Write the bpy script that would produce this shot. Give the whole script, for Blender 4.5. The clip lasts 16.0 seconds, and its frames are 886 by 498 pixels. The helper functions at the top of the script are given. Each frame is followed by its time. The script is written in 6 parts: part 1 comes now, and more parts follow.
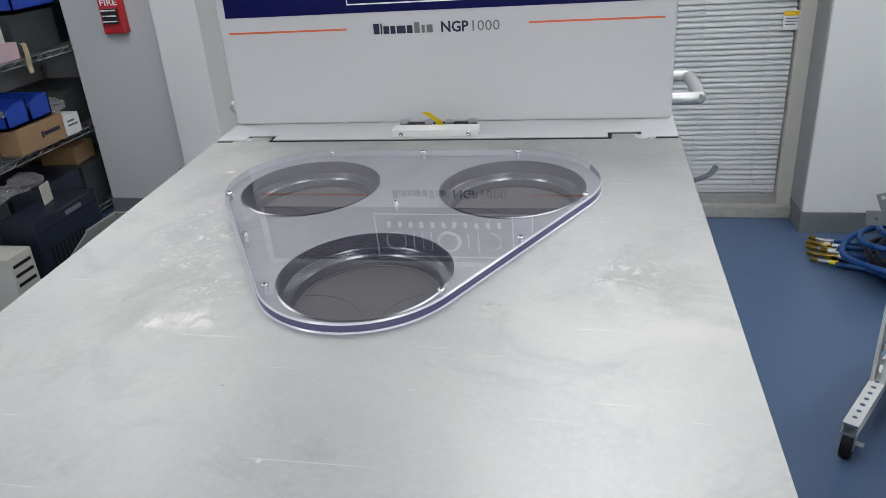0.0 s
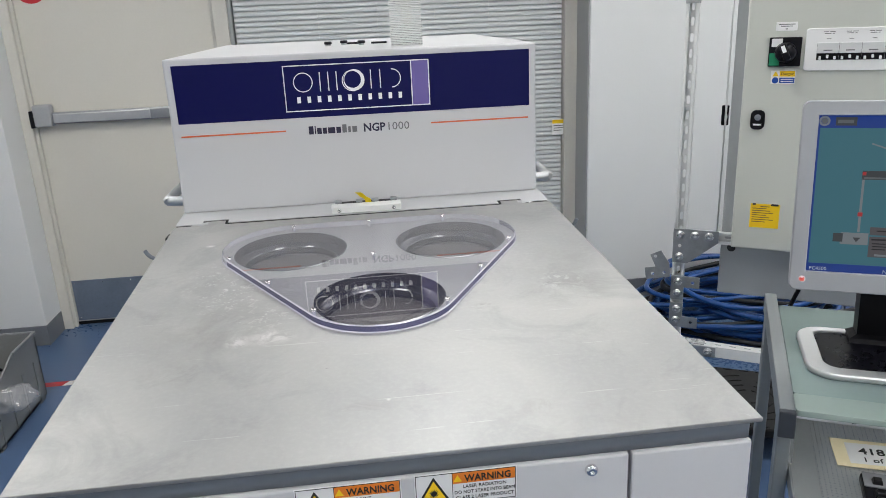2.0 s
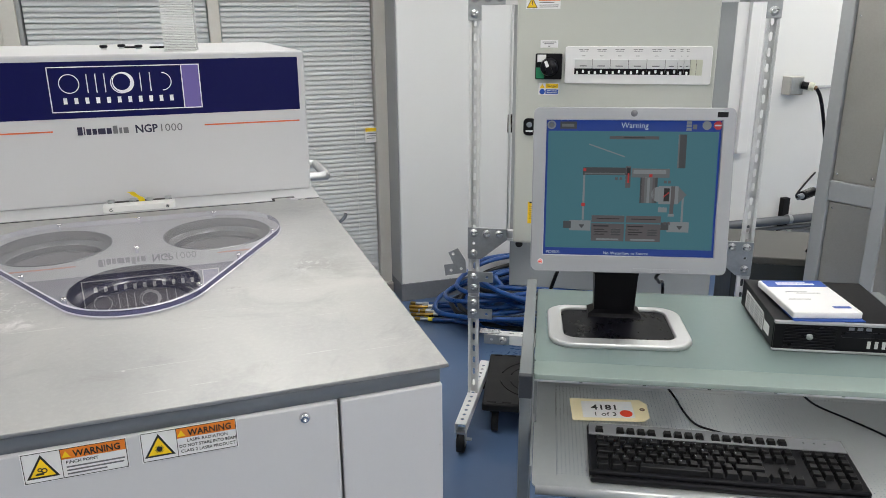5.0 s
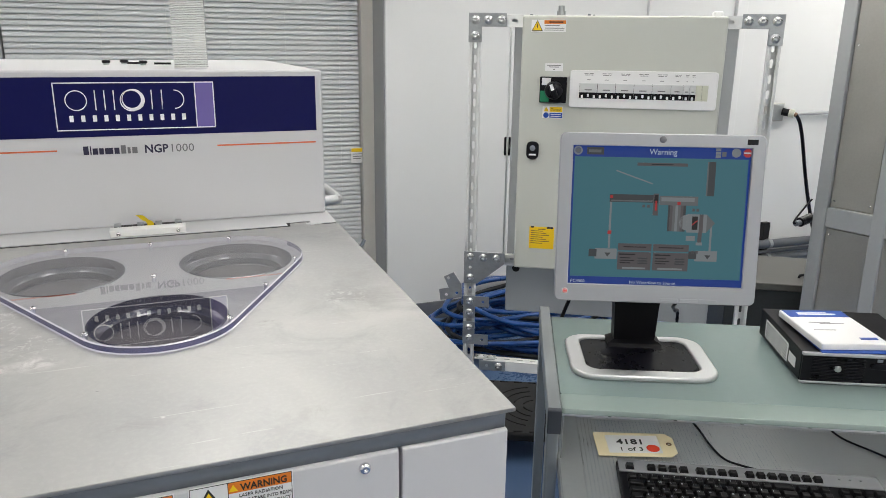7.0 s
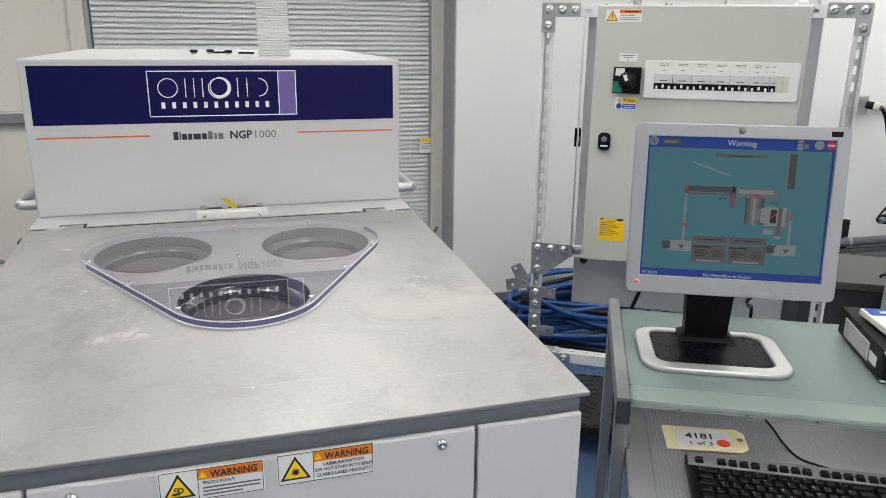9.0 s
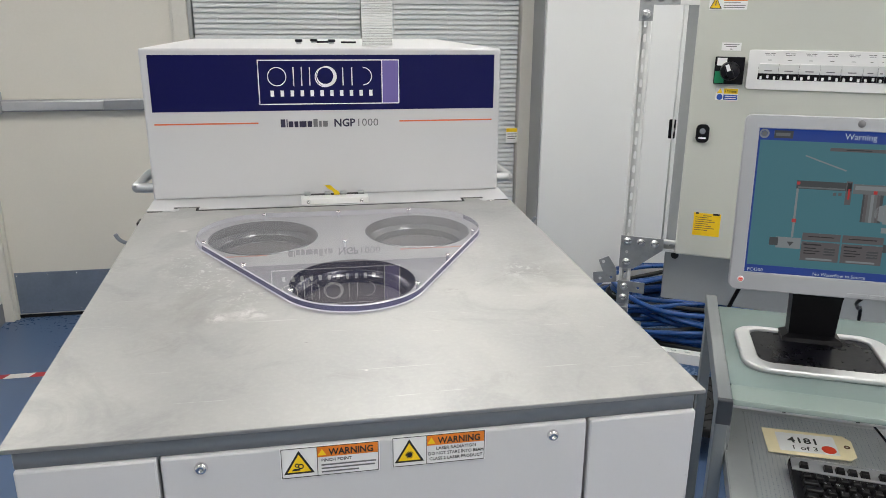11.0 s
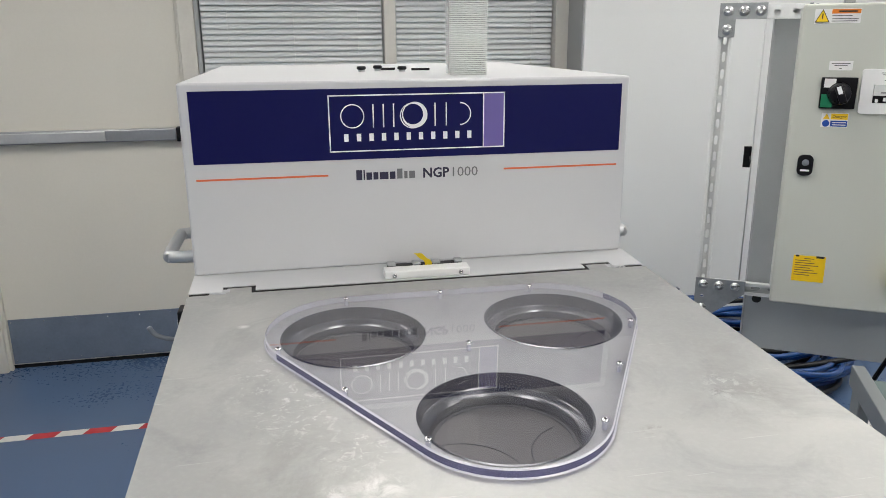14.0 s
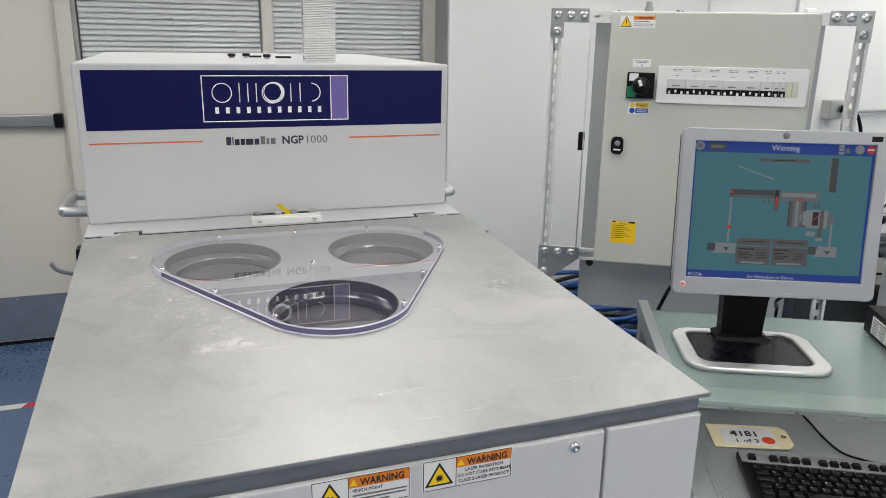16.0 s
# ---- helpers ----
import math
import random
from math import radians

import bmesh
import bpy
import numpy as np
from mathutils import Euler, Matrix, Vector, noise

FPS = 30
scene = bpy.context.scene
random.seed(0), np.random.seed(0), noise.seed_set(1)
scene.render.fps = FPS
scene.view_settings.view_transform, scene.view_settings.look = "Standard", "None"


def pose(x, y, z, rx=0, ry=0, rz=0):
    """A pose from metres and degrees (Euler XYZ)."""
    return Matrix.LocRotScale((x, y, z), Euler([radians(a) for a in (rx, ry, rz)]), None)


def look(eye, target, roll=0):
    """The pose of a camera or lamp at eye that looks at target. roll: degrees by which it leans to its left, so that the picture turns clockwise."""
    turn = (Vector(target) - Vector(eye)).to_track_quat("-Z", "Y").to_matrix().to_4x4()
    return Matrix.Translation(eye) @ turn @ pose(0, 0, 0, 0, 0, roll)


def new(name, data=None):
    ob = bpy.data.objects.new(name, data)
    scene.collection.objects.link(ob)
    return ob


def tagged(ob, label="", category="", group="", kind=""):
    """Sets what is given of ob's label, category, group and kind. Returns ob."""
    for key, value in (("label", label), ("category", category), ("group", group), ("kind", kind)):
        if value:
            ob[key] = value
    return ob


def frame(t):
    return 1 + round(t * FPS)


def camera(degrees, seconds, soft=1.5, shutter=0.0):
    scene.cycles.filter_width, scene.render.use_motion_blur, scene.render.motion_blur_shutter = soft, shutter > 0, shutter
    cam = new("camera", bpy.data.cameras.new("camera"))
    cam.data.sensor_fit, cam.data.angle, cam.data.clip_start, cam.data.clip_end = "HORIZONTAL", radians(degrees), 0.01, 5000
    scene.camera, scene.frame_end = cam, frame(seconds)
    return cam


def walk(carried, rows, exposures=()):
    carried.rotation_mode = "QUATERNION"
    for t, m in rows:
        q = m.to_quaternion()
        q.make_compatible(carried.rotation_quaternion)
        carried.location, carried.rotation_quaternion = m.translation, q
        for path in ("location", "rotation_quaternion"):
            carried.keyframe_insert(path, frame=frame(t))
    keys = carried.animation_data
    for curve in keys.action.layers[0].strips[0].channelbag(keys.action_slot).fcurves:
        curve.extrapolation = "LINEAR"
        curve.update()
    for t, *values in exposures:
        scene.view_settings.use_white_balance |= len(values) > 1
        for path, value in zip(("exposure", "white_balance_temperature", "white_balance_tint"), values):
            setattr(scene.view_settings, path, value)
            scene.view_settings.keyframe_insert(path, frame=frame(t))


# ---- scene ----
cam = camera(61.6, 16.0, 0.8)
PATH = [
    (0, (0.354, 0.116, 1.542), (-0.032, 1.887, 0.695), -4.2),
    (0.5, (0.356, 0.01, 1.555), (0.168, 1.85, 0.795), -3.5),
    (0.7, (0.367, -0.042, 1.555), (0.239, 1.811, 0.815), -3.4),
    (1, (0.352, -0.124, 1.562), (0.3, 1.746, 0.856), -3.3),
    (1.5, (0.26, -0.176, 1.577), (0.331, 1.717, 0.936), -3.1),
    (2, (0.124, -0.192, 1.574), (0.332, 1.703, 0.97), -2.5),
    (2.5, (0.076, -0.207, 1.566), (0.411, 1.675, 0.98), -1.6),
    (3, (0.087, -0.235, 1.569), (0.527, 1.628, 0.987), -1.0),
    (3.5, (0.129, -0.264, 1.561), (0.635, 1.579, 0.971), -0.4),
    (4, (0.2, -0.325, 1.572), (0.747, 1.503, 0.973), -0.3),
    (4.2, (0.229, -0.35, 1.569), (0.792, 1.473, 0.971), -0.4),
    (6.3, (0.183, -0.27, 1.575), (0.89, 1.518, 1.025), 0.4),
    (6.5, (0.166, -0.258, 1.569), (0.881, 1.529, 1.026), 0.5),
    (7, (0.147, -0.245, 1.57), (0.858, 1.546, 1.034), 0.7),
    (7.5, (0.139, -0.241, 1.572), (0.821, 1.561, 1.036), 0.7),
    (8, (0.124, -0.248, 1.57), (0.76, 1.57, 1.029), 0.5),
    (8.5, (0.12, -0.255, 1.569), (0.705, 1.576, 1.015), 0.3),
    (8.7, (0.124, -0.258, 1.567), (0.693, 1.577, 1.011), 0.4),
    (10.8, (0.09, -0.26, 1.572), (0.479, 1.611, 0.982), 0.7),
    (11, (0.083, -0.252, 1.567), (0.433, 1.628, 0.98), 0.4),
    (11.5, (0.077, -0.159, 1.555), (0.324, 1.736, 0.966), -0.1),
    (12, (0.095, -0.023, 1.567), (0.242, 1.883, 0.979), -0.7),
    (12.5, (0.116, 0.047, 1.56), (0.208, 1.959, 0.979), -1.3),
    (13, (0.107, 0.073, 1.559), (0.216, 1.987, 0.989), -1.6),
    (13.5, (0.054, 0.087, 1.569), (0.274, 1.996, 1.016), -1.3),
    (14, (-0.047, 0.102, 1.573), (0.324, 1.99, 1.029), -0.4),
    (14.5, (-0.123, 0.083, 1.581), (0.396, 1.937, 1.039), 0.5),
    (15, (-0.134, 0.029, 1.578), (0.487, 1.85, 1.031), 1.1),
    (15.5, (-0.09, -0.075, 1.574), (0.574, 1.73, 1.026), 1.2),
    (16, (-0.045, -0.21, 1.57), (0.605, 1.599, 1.019), 1.0),
]
walk(cam, [(t, look(eye, target, roll)) for t, eye, target, roll in PATH],
     [(0.0, -0.16, 6050, 10), (1.0, -0.08, 6150, 10), (3.0, 0.0, 6300, 10), (6.5, 0.0, 6480, 10), (11.5, 0.05, 6500, 10), (13.0, -0.04, 6480, 10), (16.0, -0.05, 6450, 10)])

# ---- world and ceiling light levels ----
world = bpy.data.worlds.new("world")
scene.world = world
world.use_nodes = True
world.node_tree.nodes["Background"].inputs[0].default_value = (0.75, 0.85, 1.0, 1)
world.node_tree.nodes["Background"].inputs[1].default_value = 0.1
PANEL_POWER = 10.7
CEIL = 2.75


# ---- materials ----
def node_mat(name):
    m = bpy.data.materials.new(name)
    m.use_nodes = True
    return m, m.node_tree, m.node_tree.nodes["Principled BSDF"]


def mat(name, rgb, rough=0.5, metal=0.0, vary=0.08, scale=6.0, fine=80.0, bump=0.03, rvary=0.08, spec=0.5, coat=0.0):
    """A surface with cloudy wear at one scale and grain at another."""
    m, nt, p = node_mat(name)
    n, l = nt.nodes, nt.links
    tc = n.new("ShaderNodeTexCoord")
    a = n.new("ShaderNodeTexNoise"); a.inputs["Scale"].default_value = scale; a.inputs["Detail"].default_value = 5
    b = n.new("ShaderNodeTexNoise"); b.inputs["Scale"].default_value = fine; b.inputs["Detail"].default_value = 3
    l.new(tc.outputs["Object"], a.inputs["Vector"]); l.new(tc.outputs["Object"], b.inputs["Vector"])
    mix = n.new("ShaderNodeMath"); mix.operation = "MULTIPLY_ADD"; mix.inputs[1].default_value = 0.35
    l.new(b.outputs["Fac"], mix.inputs[0]); 
    sc = n.new("ShaderNodeMath"); sc.operation = "MULTIPLY"; sc.inputs[1].default_value = 0.65
    l.new(a.outputs["Fac"], sc.inputs[0]); l.new(sc.outputs[0], mix.inputs[2])
    ramp = n.new("ShaderNodeMapRange"); ramp.inputs["From Min"].default_value = 0.3; ramp.inputs["From Max"].default_value = 0.7
    l.new(mix.outputs[0], ramp.inputs["Value"])
    col = n.new("ShaderNodeMix"); col.data_type = "RGBA"
    lo = [c * (1 - vary) for c in rgb]; hi = [min(1, c * (1 + vary)) for c in rgb]
    col.inputs[6].default_value = (*lo, 1); col.inputs[7].default_value = (*hi, 1)
    l.new(ramp.outputs[0], col.inputs[0]); l.new(col.outputs[2], p.inputs["Base Color"])
    rr = n.new("ShaderNodeMapRange"); rr.inputs["To Min"].default_value = max(0.02, rough - rvary); rr.inputs["To Max"].default_value = min(1, rough + rvary)
    l.new(ramp.outputs[0], rr.inputs["Value"]); l.new(rr.outputs[0], p.inputs["Roughness"])
    p.inputs["Metallic"].default_value = metal
    p.inputs["Specular IOR Level"].default_value = spec
    p.inputs["Coat Weight"].default_value = coat
    if bump:
        bp = n.new("ShaderNodeBump"); bp.inputs["Strength"].default_value = bump; bp.inputs["Distance"].default_value = 0.002
        l.new(mix.outputs[0], bp.inputs["Height"]); l.new(bp.outputs[0], p.inputs["Normal"])
    return m


def glow(name, rgb, power):
    m, nt, p = node_mat(name)
    p.inputs["Base Color"].default_value = (0.02, 0.02, 0.02, 1)
    p.inputs["Roughness"].default_value = 0.35
    p.inputs["Specular IOR Level"].default_value = 0.12
    p.inputs["Emission Color"].default_value = (*rgb, 1)
    p.inputs["Emission Strength"].default_value = power
    return m


def clear(name, tint, haze=0.0, haze_rgb=(0.6, 0.6, 0.7), ior=1.49, rough=0.02, faces=1.0):
    """Thin clear plastic or glass: straight-through light, mirror gloss by angle, a little haze."""
    m = bpy.data.materials.new(name)
    m.use_nodes = True
    nt = m.node_tree; n, l = nt.nodes, nt.links
    n.clear()
    out = n.new("ShaderNodeOutputMaterial")
    tr = n.new("ShaderNodeBsdfTransparent"); tr.inputs[0].default_value = (*tint, 1)
    di = n.new("ShaderNodeBsdfDiffuse"); di.inputs[0].default_value = (*haze_rgb, 1)
    m1 = n.new("ShaderNodeMixShader"); m1.inputs[0].default_value = haze
    l.new(tr.outputs[0], m1.inputs[1]); l.new(di.outputs[0], m1.inputs[2])
    gl = n.new("ShaderNodeBsdfGlossy"); gl.inputs["Roughness"].default_value = rough
    lw = n.new("ShaderNodeLayerWeight"); lw.inputs["Blend"].default_value = 0.5
    pw = n.new("ShaderNodeMath"); pw.operation = "POWER"; pw.inputs[1].default_value = 5.0
    l.new(lw.outputs["Facing"], pw.inputs[0])
    f0 = ((ior - 1) / (ior + 1)) ** 2
    fr = n.new("ShaderNodeMath"); fr.operation = "MULTIPLY_ADD"; fr.inputs[1].default_value = (1 - f0) * faces; fr.inputs[2].default_value = f0 * faces; fr.use_clamp = True
    l.new(pw.outputs[0], fr.inputs[0])
    m2 = n.new("ShaderNodeMixShader")
    l.new(fr.outputs[0], m2.inputs[0]); l.new(m1.outputs[0], m2.inputs[1]); l.new(gl.outputs[0], m2.inputs[2])
    l.new(m2.outputs[0], out.inputs[0])
    return m


def worn_lid():
    """Bare aluminium sheet: cloudy handling marks, scratches and two dried white splashes."""
    m, nt, p = node_mat("worn_aluminium")
    n, l = nt.nodes, nt.links
    tc = n.new("ShaderNodeTexCoord")

    def noise_tex(scale, detail=6, rough=0.6, dist=0.0, vec=None):
        t = n.new("ShaderNodeTexNoise")
        t.inputs["Scale"].default_value = scale; t.inputs["Detail"].default_value = detail
        t.inputs["Roughness"].default_value = rough; t.inputs["Distortion"].default_value = dist
        l.new(vec or tc.outputs["Object"], t.inputs["Vector"])
        return t

    def rng(sock, a, b, c=0.0, d=1.0):
        r = n.new("ShaderNodeMapRange")
        for k, v in zip(("From Min", "From Max", "To Min", "To Max"), (a, b, c, d)):
            r.inputs[k].default_value = v
        l.new(sock, r.inputs["Value"])
        return r.outputs[0]

    def mixc(fac, a, b):
        x = n.new("ShaderNodeMix"); x.data_type = "RGBA"
        l.new(fac, x.inputs[0])
        for s, v in ((6, a), (7, b)):
            if isinstance(v, tuple):
                x.inputs[s].default_value = (*v, 1)
            else:
                l.new(v, x.inputs[s])
        return x.outputs[2]

    def mul(a, b):
        x = n.new("ShaderNodeMath"); x.operation = "MULTIPLY"
        for s, v in ((0, a), (1, b)):
            if isinstance(v, float):
                x.inputs[s].default_value = v
            else:
                l.new(v, x.inputs[s])
        return x.outputs[0]

    cloud = noise_tex(2.6, 6, 0.58, 0.5)
    blot = noise_tex(7.0, 8, 0.68, 1.0)
    grain = noise_tex(160.0, 3)
    c = mixc(rng(cloud.outputs["Fac"], 0.32, 0.70), (0.335, 0.34, 0.343), (0.495, 0.493, 0.478))
    c = mixc(mul(rng(blot.outputs["Fac"], 0.51, 0.63), 0.34), c, (0.25, 0.255, 0.26))
    c = mixc(mul(rng(grain.outputs["Fac"], 0.45, 0.75), 0.10), c, (0.62, 0.62, 0.60))

    def spot(px, py, rad, stretch_y, scale, lo, hi, strength, rgb, c):
        """A stain of its own, with a ragged edge, round a place on the sheet."""
        sh = n.new("ShaderNodeVectorMath"); sh.operation = "SUBTRACT"; sh.inputs[1].default_value = (px, py, 0)
        l.new(tc.outputs["Object"], sh.inputs[0])
        sq = n.new("ShaderNodeVectorMath"); sq.operation = "MULTIPLY"; sq.inputs[1].default_value = (1.0, stretch_y, 0.0)
        l.new(sh.outputs[0], sq.inputs[0])
        ln = n.new("ShaderNodeVectorMath"); ln.operation = "LENGTH"
        l.new(sq.outputs[0], ln.inputs[0])
        wob = noise_tex(scale, 8, 0.72, 0.8)
        s = mul(rng(ln.outputs["Value"], rad, rad * 0.25), rng(wob.outputs["Fac"], lo, hi))
        return mixc(mul(s, strength), c, rgb)

    WHITE, DARK, MID = (0.74, 0.73, 0.72), (0.20, 0.20, 0.195), (0.27, 0.265, 0.25)
    c = spot(0.002, 0.262, 0.036, 1.4, 46.0, 0.40, 0.62, 0.8, WHITE, c)
    c = spot(-0.034, 0.255, 0.018, 1.0, 90.0, 0.44, 0.56, 0.6, WHITE, c)
    c = spot(-0.010, 0.320, 0.050, 1.0, 85.0, 0.54, 0.62, 0.5, WHITE, c)
    c = spot(-0.060, 0.390, 0.055, 0.7, 80.0, 0.54, 0.62, 0.55, WHITE, c)
    c = spot(-0.085, 0.460, 0.060, 0.6, 80.0, 0.55, 0.62, 0.5, (0.66, 0.665, 0.66), c)
    c = spot(-0.125, 0.618, 0.010, 1.6, 60.0, 0.36, 0.50, 0.7, WHITE, c)
    c = spot(0.392, 0.365, 0.045, 1.0, 75.0, 0.52, 0.60, 0.55, (0.64, 0.65, 0.65), c)
    c = spot(0.385, 0.325, 0.075, 1.3, 18.0, 0.42, 0.60, 0.55, MID, c)
    c = spot(0.420, 0.345, 0.045, 1.2, 24.0, 0.42, 0.58, 0.45, MID, c)
    c = spot(0.370, 0.352, 0.022, 1.0, 70.0, 0.50, 0.58, 0.5, DARK, c)
    c = spot(0.270, 0.300, 0.022, 2.0, 70.0, 0.48, 0.56, 0.55, MID, c)
    c = spot(-0.085, 0.190, 0.060, 1.5, 24.0, 0.44, 0.60, 0.45, MID, c)
    c = spot(-0.020, 0.440, 0.080, 0.8, 30.0, 0.50, 0.62, 0.30, DARK, c)
    c = spot(-0.060, 0.300, 0.110, 0.9, 12.0, 0.40, 0.58, 0.40, MID, c)
    c = spot(0.420, 0.420, 0.090, 0.9, 14.0, 0.42, 0.60, 0.35, MID, c)
    c = spot(0.110, 0.085, 0.050, 3.0, 26.0, 0.48, 0.60, 0.35, MID, c)
    c = spot(0.300, 0.055, 0.060, 2.5, 22.0, 0.48, 0.60, 0.35, MID, c)
    c = spot(0.136, 0.095, 0.0028, 1.0, 40.0, 0.20, 0.40, 0.45, WHITE, c)
    c = spot(0.073, 0.172, 0.003, 3.0, 40.0, 0.20, 0.40, 0.8, DARK, c)
    p.inputs["Metallic"].default_value = 0.62
    l.new(rng(cloud.outputs["Fac"], 0.35, 0.7, 0.46, 0.58), p.inputs["Roughness"])
    stretch = n.new("ShaderNodeMapping"); stretch.inputs["Scale"].default_value = (1.0, 14.0, 1.0)
    l.new(tc.outputs["Object"], stretch.inputs["Vector"])
    brush = noise_tex(90.0, 4, 0.6, 0, stretch.outputs[0])
    # fine hairline scratches at two angles
    for turn, dens in ((35, 0.90), (-62, 0.915)):
        rot = n.new("ShaderNodeMapping"); rot.inputs["Rotation"].default_value = (0, 0, radians(turn)); rot.inputs["Scale"].default_value = (1.6, 60.0, 1.0)
        l.new(tc.outputs["Object"], rot.inputs["Vector"])
        sc = noise_tex(4.0, 2, 0.5, 0.0, rot.outputs[0])
        c = mixc(mul(rng(sc.outputs["Fac"], dens - 0.185, dens - 0.165), 0.28), c, (0.66, 0.66, 0.65))
    flecks = noise_tex(26.0, 9, 0.8, 0.8)
    c = mixc(mul(rng(flecks.outputs["Fac"], 0.66, 0.72), 0.30), c, (0.66, 0.665, 0.66))
    smudge = noise_tex(5.5, 9, 0.75, 1.6)
    c = mixc(mul(rng(smudge.outputs["Fac"], 0.57, 0.66), 0.14), c, (0.26, 0.265, 0.27))
    l.new(c, p.inputs["Base Color"])
    bp = n.new("ShaderNodeBump"); bp.inputs["Strength"].default_value = 0.06; bp.inputs["Distance"].default_value = 0.001
    l.new(brush.outputs["Fac"], bp.inputs["Height"]); l.new(bp.outputs[0], p.inputs["Normal"])
    return m


def perforated(name, rgb, pitch, hole):
    """Sheet steel with a regular field of punched round holes that let light through."""
    m, nt, p = node_mat(name)
    n, l = nt.nodes, nt.links
    p.inputs["Base Color"].default_value = (*rgb, 1)
    p.inputs["Metallic"].default_value = 0.7
    p.inputs["Roughness"].default_value = 0.38
    tc = n.new("ShaderNodeTexCoord")
    mp = n.new("ShaderNodeVectorMath"); mp.operation = "SCALE"; mp.inputs["Scale"].default_value = 1 / pitch
    l.new(tc.outputs["Object"], mp.inputs[0])
    fr = n.new("ShaderNodeVectorMath"); fr.operation = "FRACTION"
    l.new(mp.outputs[0], fr.inputs[0])
    flat = n.new("ShaderNodeVectorMath"); flat.operation = "MULTIPLY"; flat.inputs[1].default_value = (1, 1, 0)
    l.new(fr.outputs[0], flat.inputs[0])
    d = n.new("ShaderNodeVectorMath"); d.operation = "DISTANCE"; d.inputs[1].default_value = (0.5, 0.5, 0)
    l.new(flat.outputs[0], d.inputs[0])
    lt = n.new("ShaderNodeMath"); lt.operation = "GREATER_THAN"; lt.inputs[1].default_value = hole
    l.new(d.outputs["Value"], lt.inputs[0])
    l.new(lt.outputs[0], p.inputs["Alpha"])
    return m


M_wall = mat("wall_paint", (0.74, 0.75, 0.75), 0.6, vary=0.03, scale=1.5, fine=160, bump=0.05)
# the wall paint made darker: shade put into the colour
M_wall_shaded = mat("wall_paint_shaded", (0.60, 0.61, 0.63), 0.6, vary=0.03, scale=1.5, fine=160, bump=0.05)
M_ceil = mat("ceiling_tile", (0.75, 0.75, 0.73), 0.9, vary=0.05, scale=4, fine=300, bump=0.1)
M_floor = mat("blue_epoxy_floor", (0.078, 0.130, 0.240), 0.28, vary=0.025, scale=1.2, fine=60, bump=0.01, rvary=0.015)
M_skirt = mat("vinyl_skirting", (0.17, 0.18, 0.20), 0.45, vary=0.1)
M_frame = mat("door_frame_paint", (0.62, 0.60, 0.55), 0.4, vary=0.05)
M_jamb = mat("grey_jamb_paint", (0.33, 0.34, 0.34), 0.45, vary=0.05)
M_door = mat("cream_door_paint", (0.66, 0.635, 0.575), 0.42, vary=0.03, scale=2)
M_kick = mat("kick_plate_blue_grey", (0.19, 0.23, 0.30), 0.35, metal=0.3, vary=0.12, scale=9)
M_bar = mat("anodised_grey", (0.30, 0.31, 0.33), 0.35, metal=0.6)
M_barcap = mat("pale_grey_casting", (0.42, 0.43, 0.45), 0.4, metal=0.3)
M_black = mat("black_plastic", (0.004, 0.004, 0.007), 0.30, vary=0.25, scale=20, spec=0.2)
M_rubber = mat("black_rubber", (0.011, 0.011, 0.012), 0.65, vary=0.2, spec=0.25)
M_slat = mat("white_blind_slat", (0.60, 0.62, 0.635), 0.35, vary=0.04, scale=8)
M_glass = clear("window_glass", (0.9, 0.95, 0.95), ior=1.45)
M_white = mat("white_machine_paint", (0.575, 0.575, 0.59), 0.30, vary=0.015, scale=3, fine=240, bump=0, rvary=0.03)
M_rim = mat("grey_rim", (0.19, 0.21, 0.24), 0.4, vary=0.08)
M_navy = mat("navy_vinyl", (0.005, 0.006, 0.070), 0.30, vary=0.02, bump=0, rvary=0.005, spec=0.18)
M_lav = mat("lavender_vinyl", (0.15, 0.115, 0.36), 0.3, vary=0.02, bump=0)
M_print_white = mat("white_print", (0.92, 0.92, 0.93), 0.4, vary=0.01, bump=0)
M_orange = mat("orange_print", (0.75, 0.16, 0.06), 0.4, vary=0.03, bump=0)
M_ink = mat("dark_ink", (0.02, 0.018, 0.05), 0.5, vary=0.05, bump=0)
M_blackink = mat("black_ink", (0.012, 0.012, 0.012), 0.5, vary=0.05, bump=0)
M_greyink = mat("grey_ink", (0.16, 0.16, 0.17), 0.5, vary=0.05, bump=0)
M_lid = worn_lid()
M_steel = mat("polished_steel", (0.17, 0.17, 0.175), 0.22, metal=1.0, vary=0.05, scale=12, bump=0, rvary=0.03)
M_chrome = mat("chrome", (0.72, 0.72, 0.73), 0.10, metal=1.0, vary=0.04, bump=0, rvary=0.03)
M_bolt = mat("bright_zinc_bolt", (0.55, 0.56, 0.57), 0.30, metal=0.85, vary=0.1, scale=40)
M_alu = mat("satin_aluminium", (0.58, 0.59, 0.60), 0.42, metal=0.75, vary=0.05)
M_zinc = mat("zinc_plate", (0.42, 0.44, 0.45), 0.36, metal=0.75, vary=0.18, scale=14)
M_strut = mat("white_strut_coat", (0.74, 0.75, 0.75), 0.35, vary=0.04)
M_web = mat("strut_web_grey", (0.70, 0.71, 0.71), 0.4, vary=0.06)
M_acryl = clear("clear_acrylic", (0.95, 0.95, 0.975), haze=0.06, haze_rgb=(0.52, 0.52, 0.66), rough=0.003, faces=2.0)
# navy haze paints the band's reflection into the edge of clear acrylic
M_acryl_edge = clear("acrylic_edge_reflection", (0.40, 0.40, 0.62), haze=0.6, haze_rgb=(0.05, 0.05, 0.15))
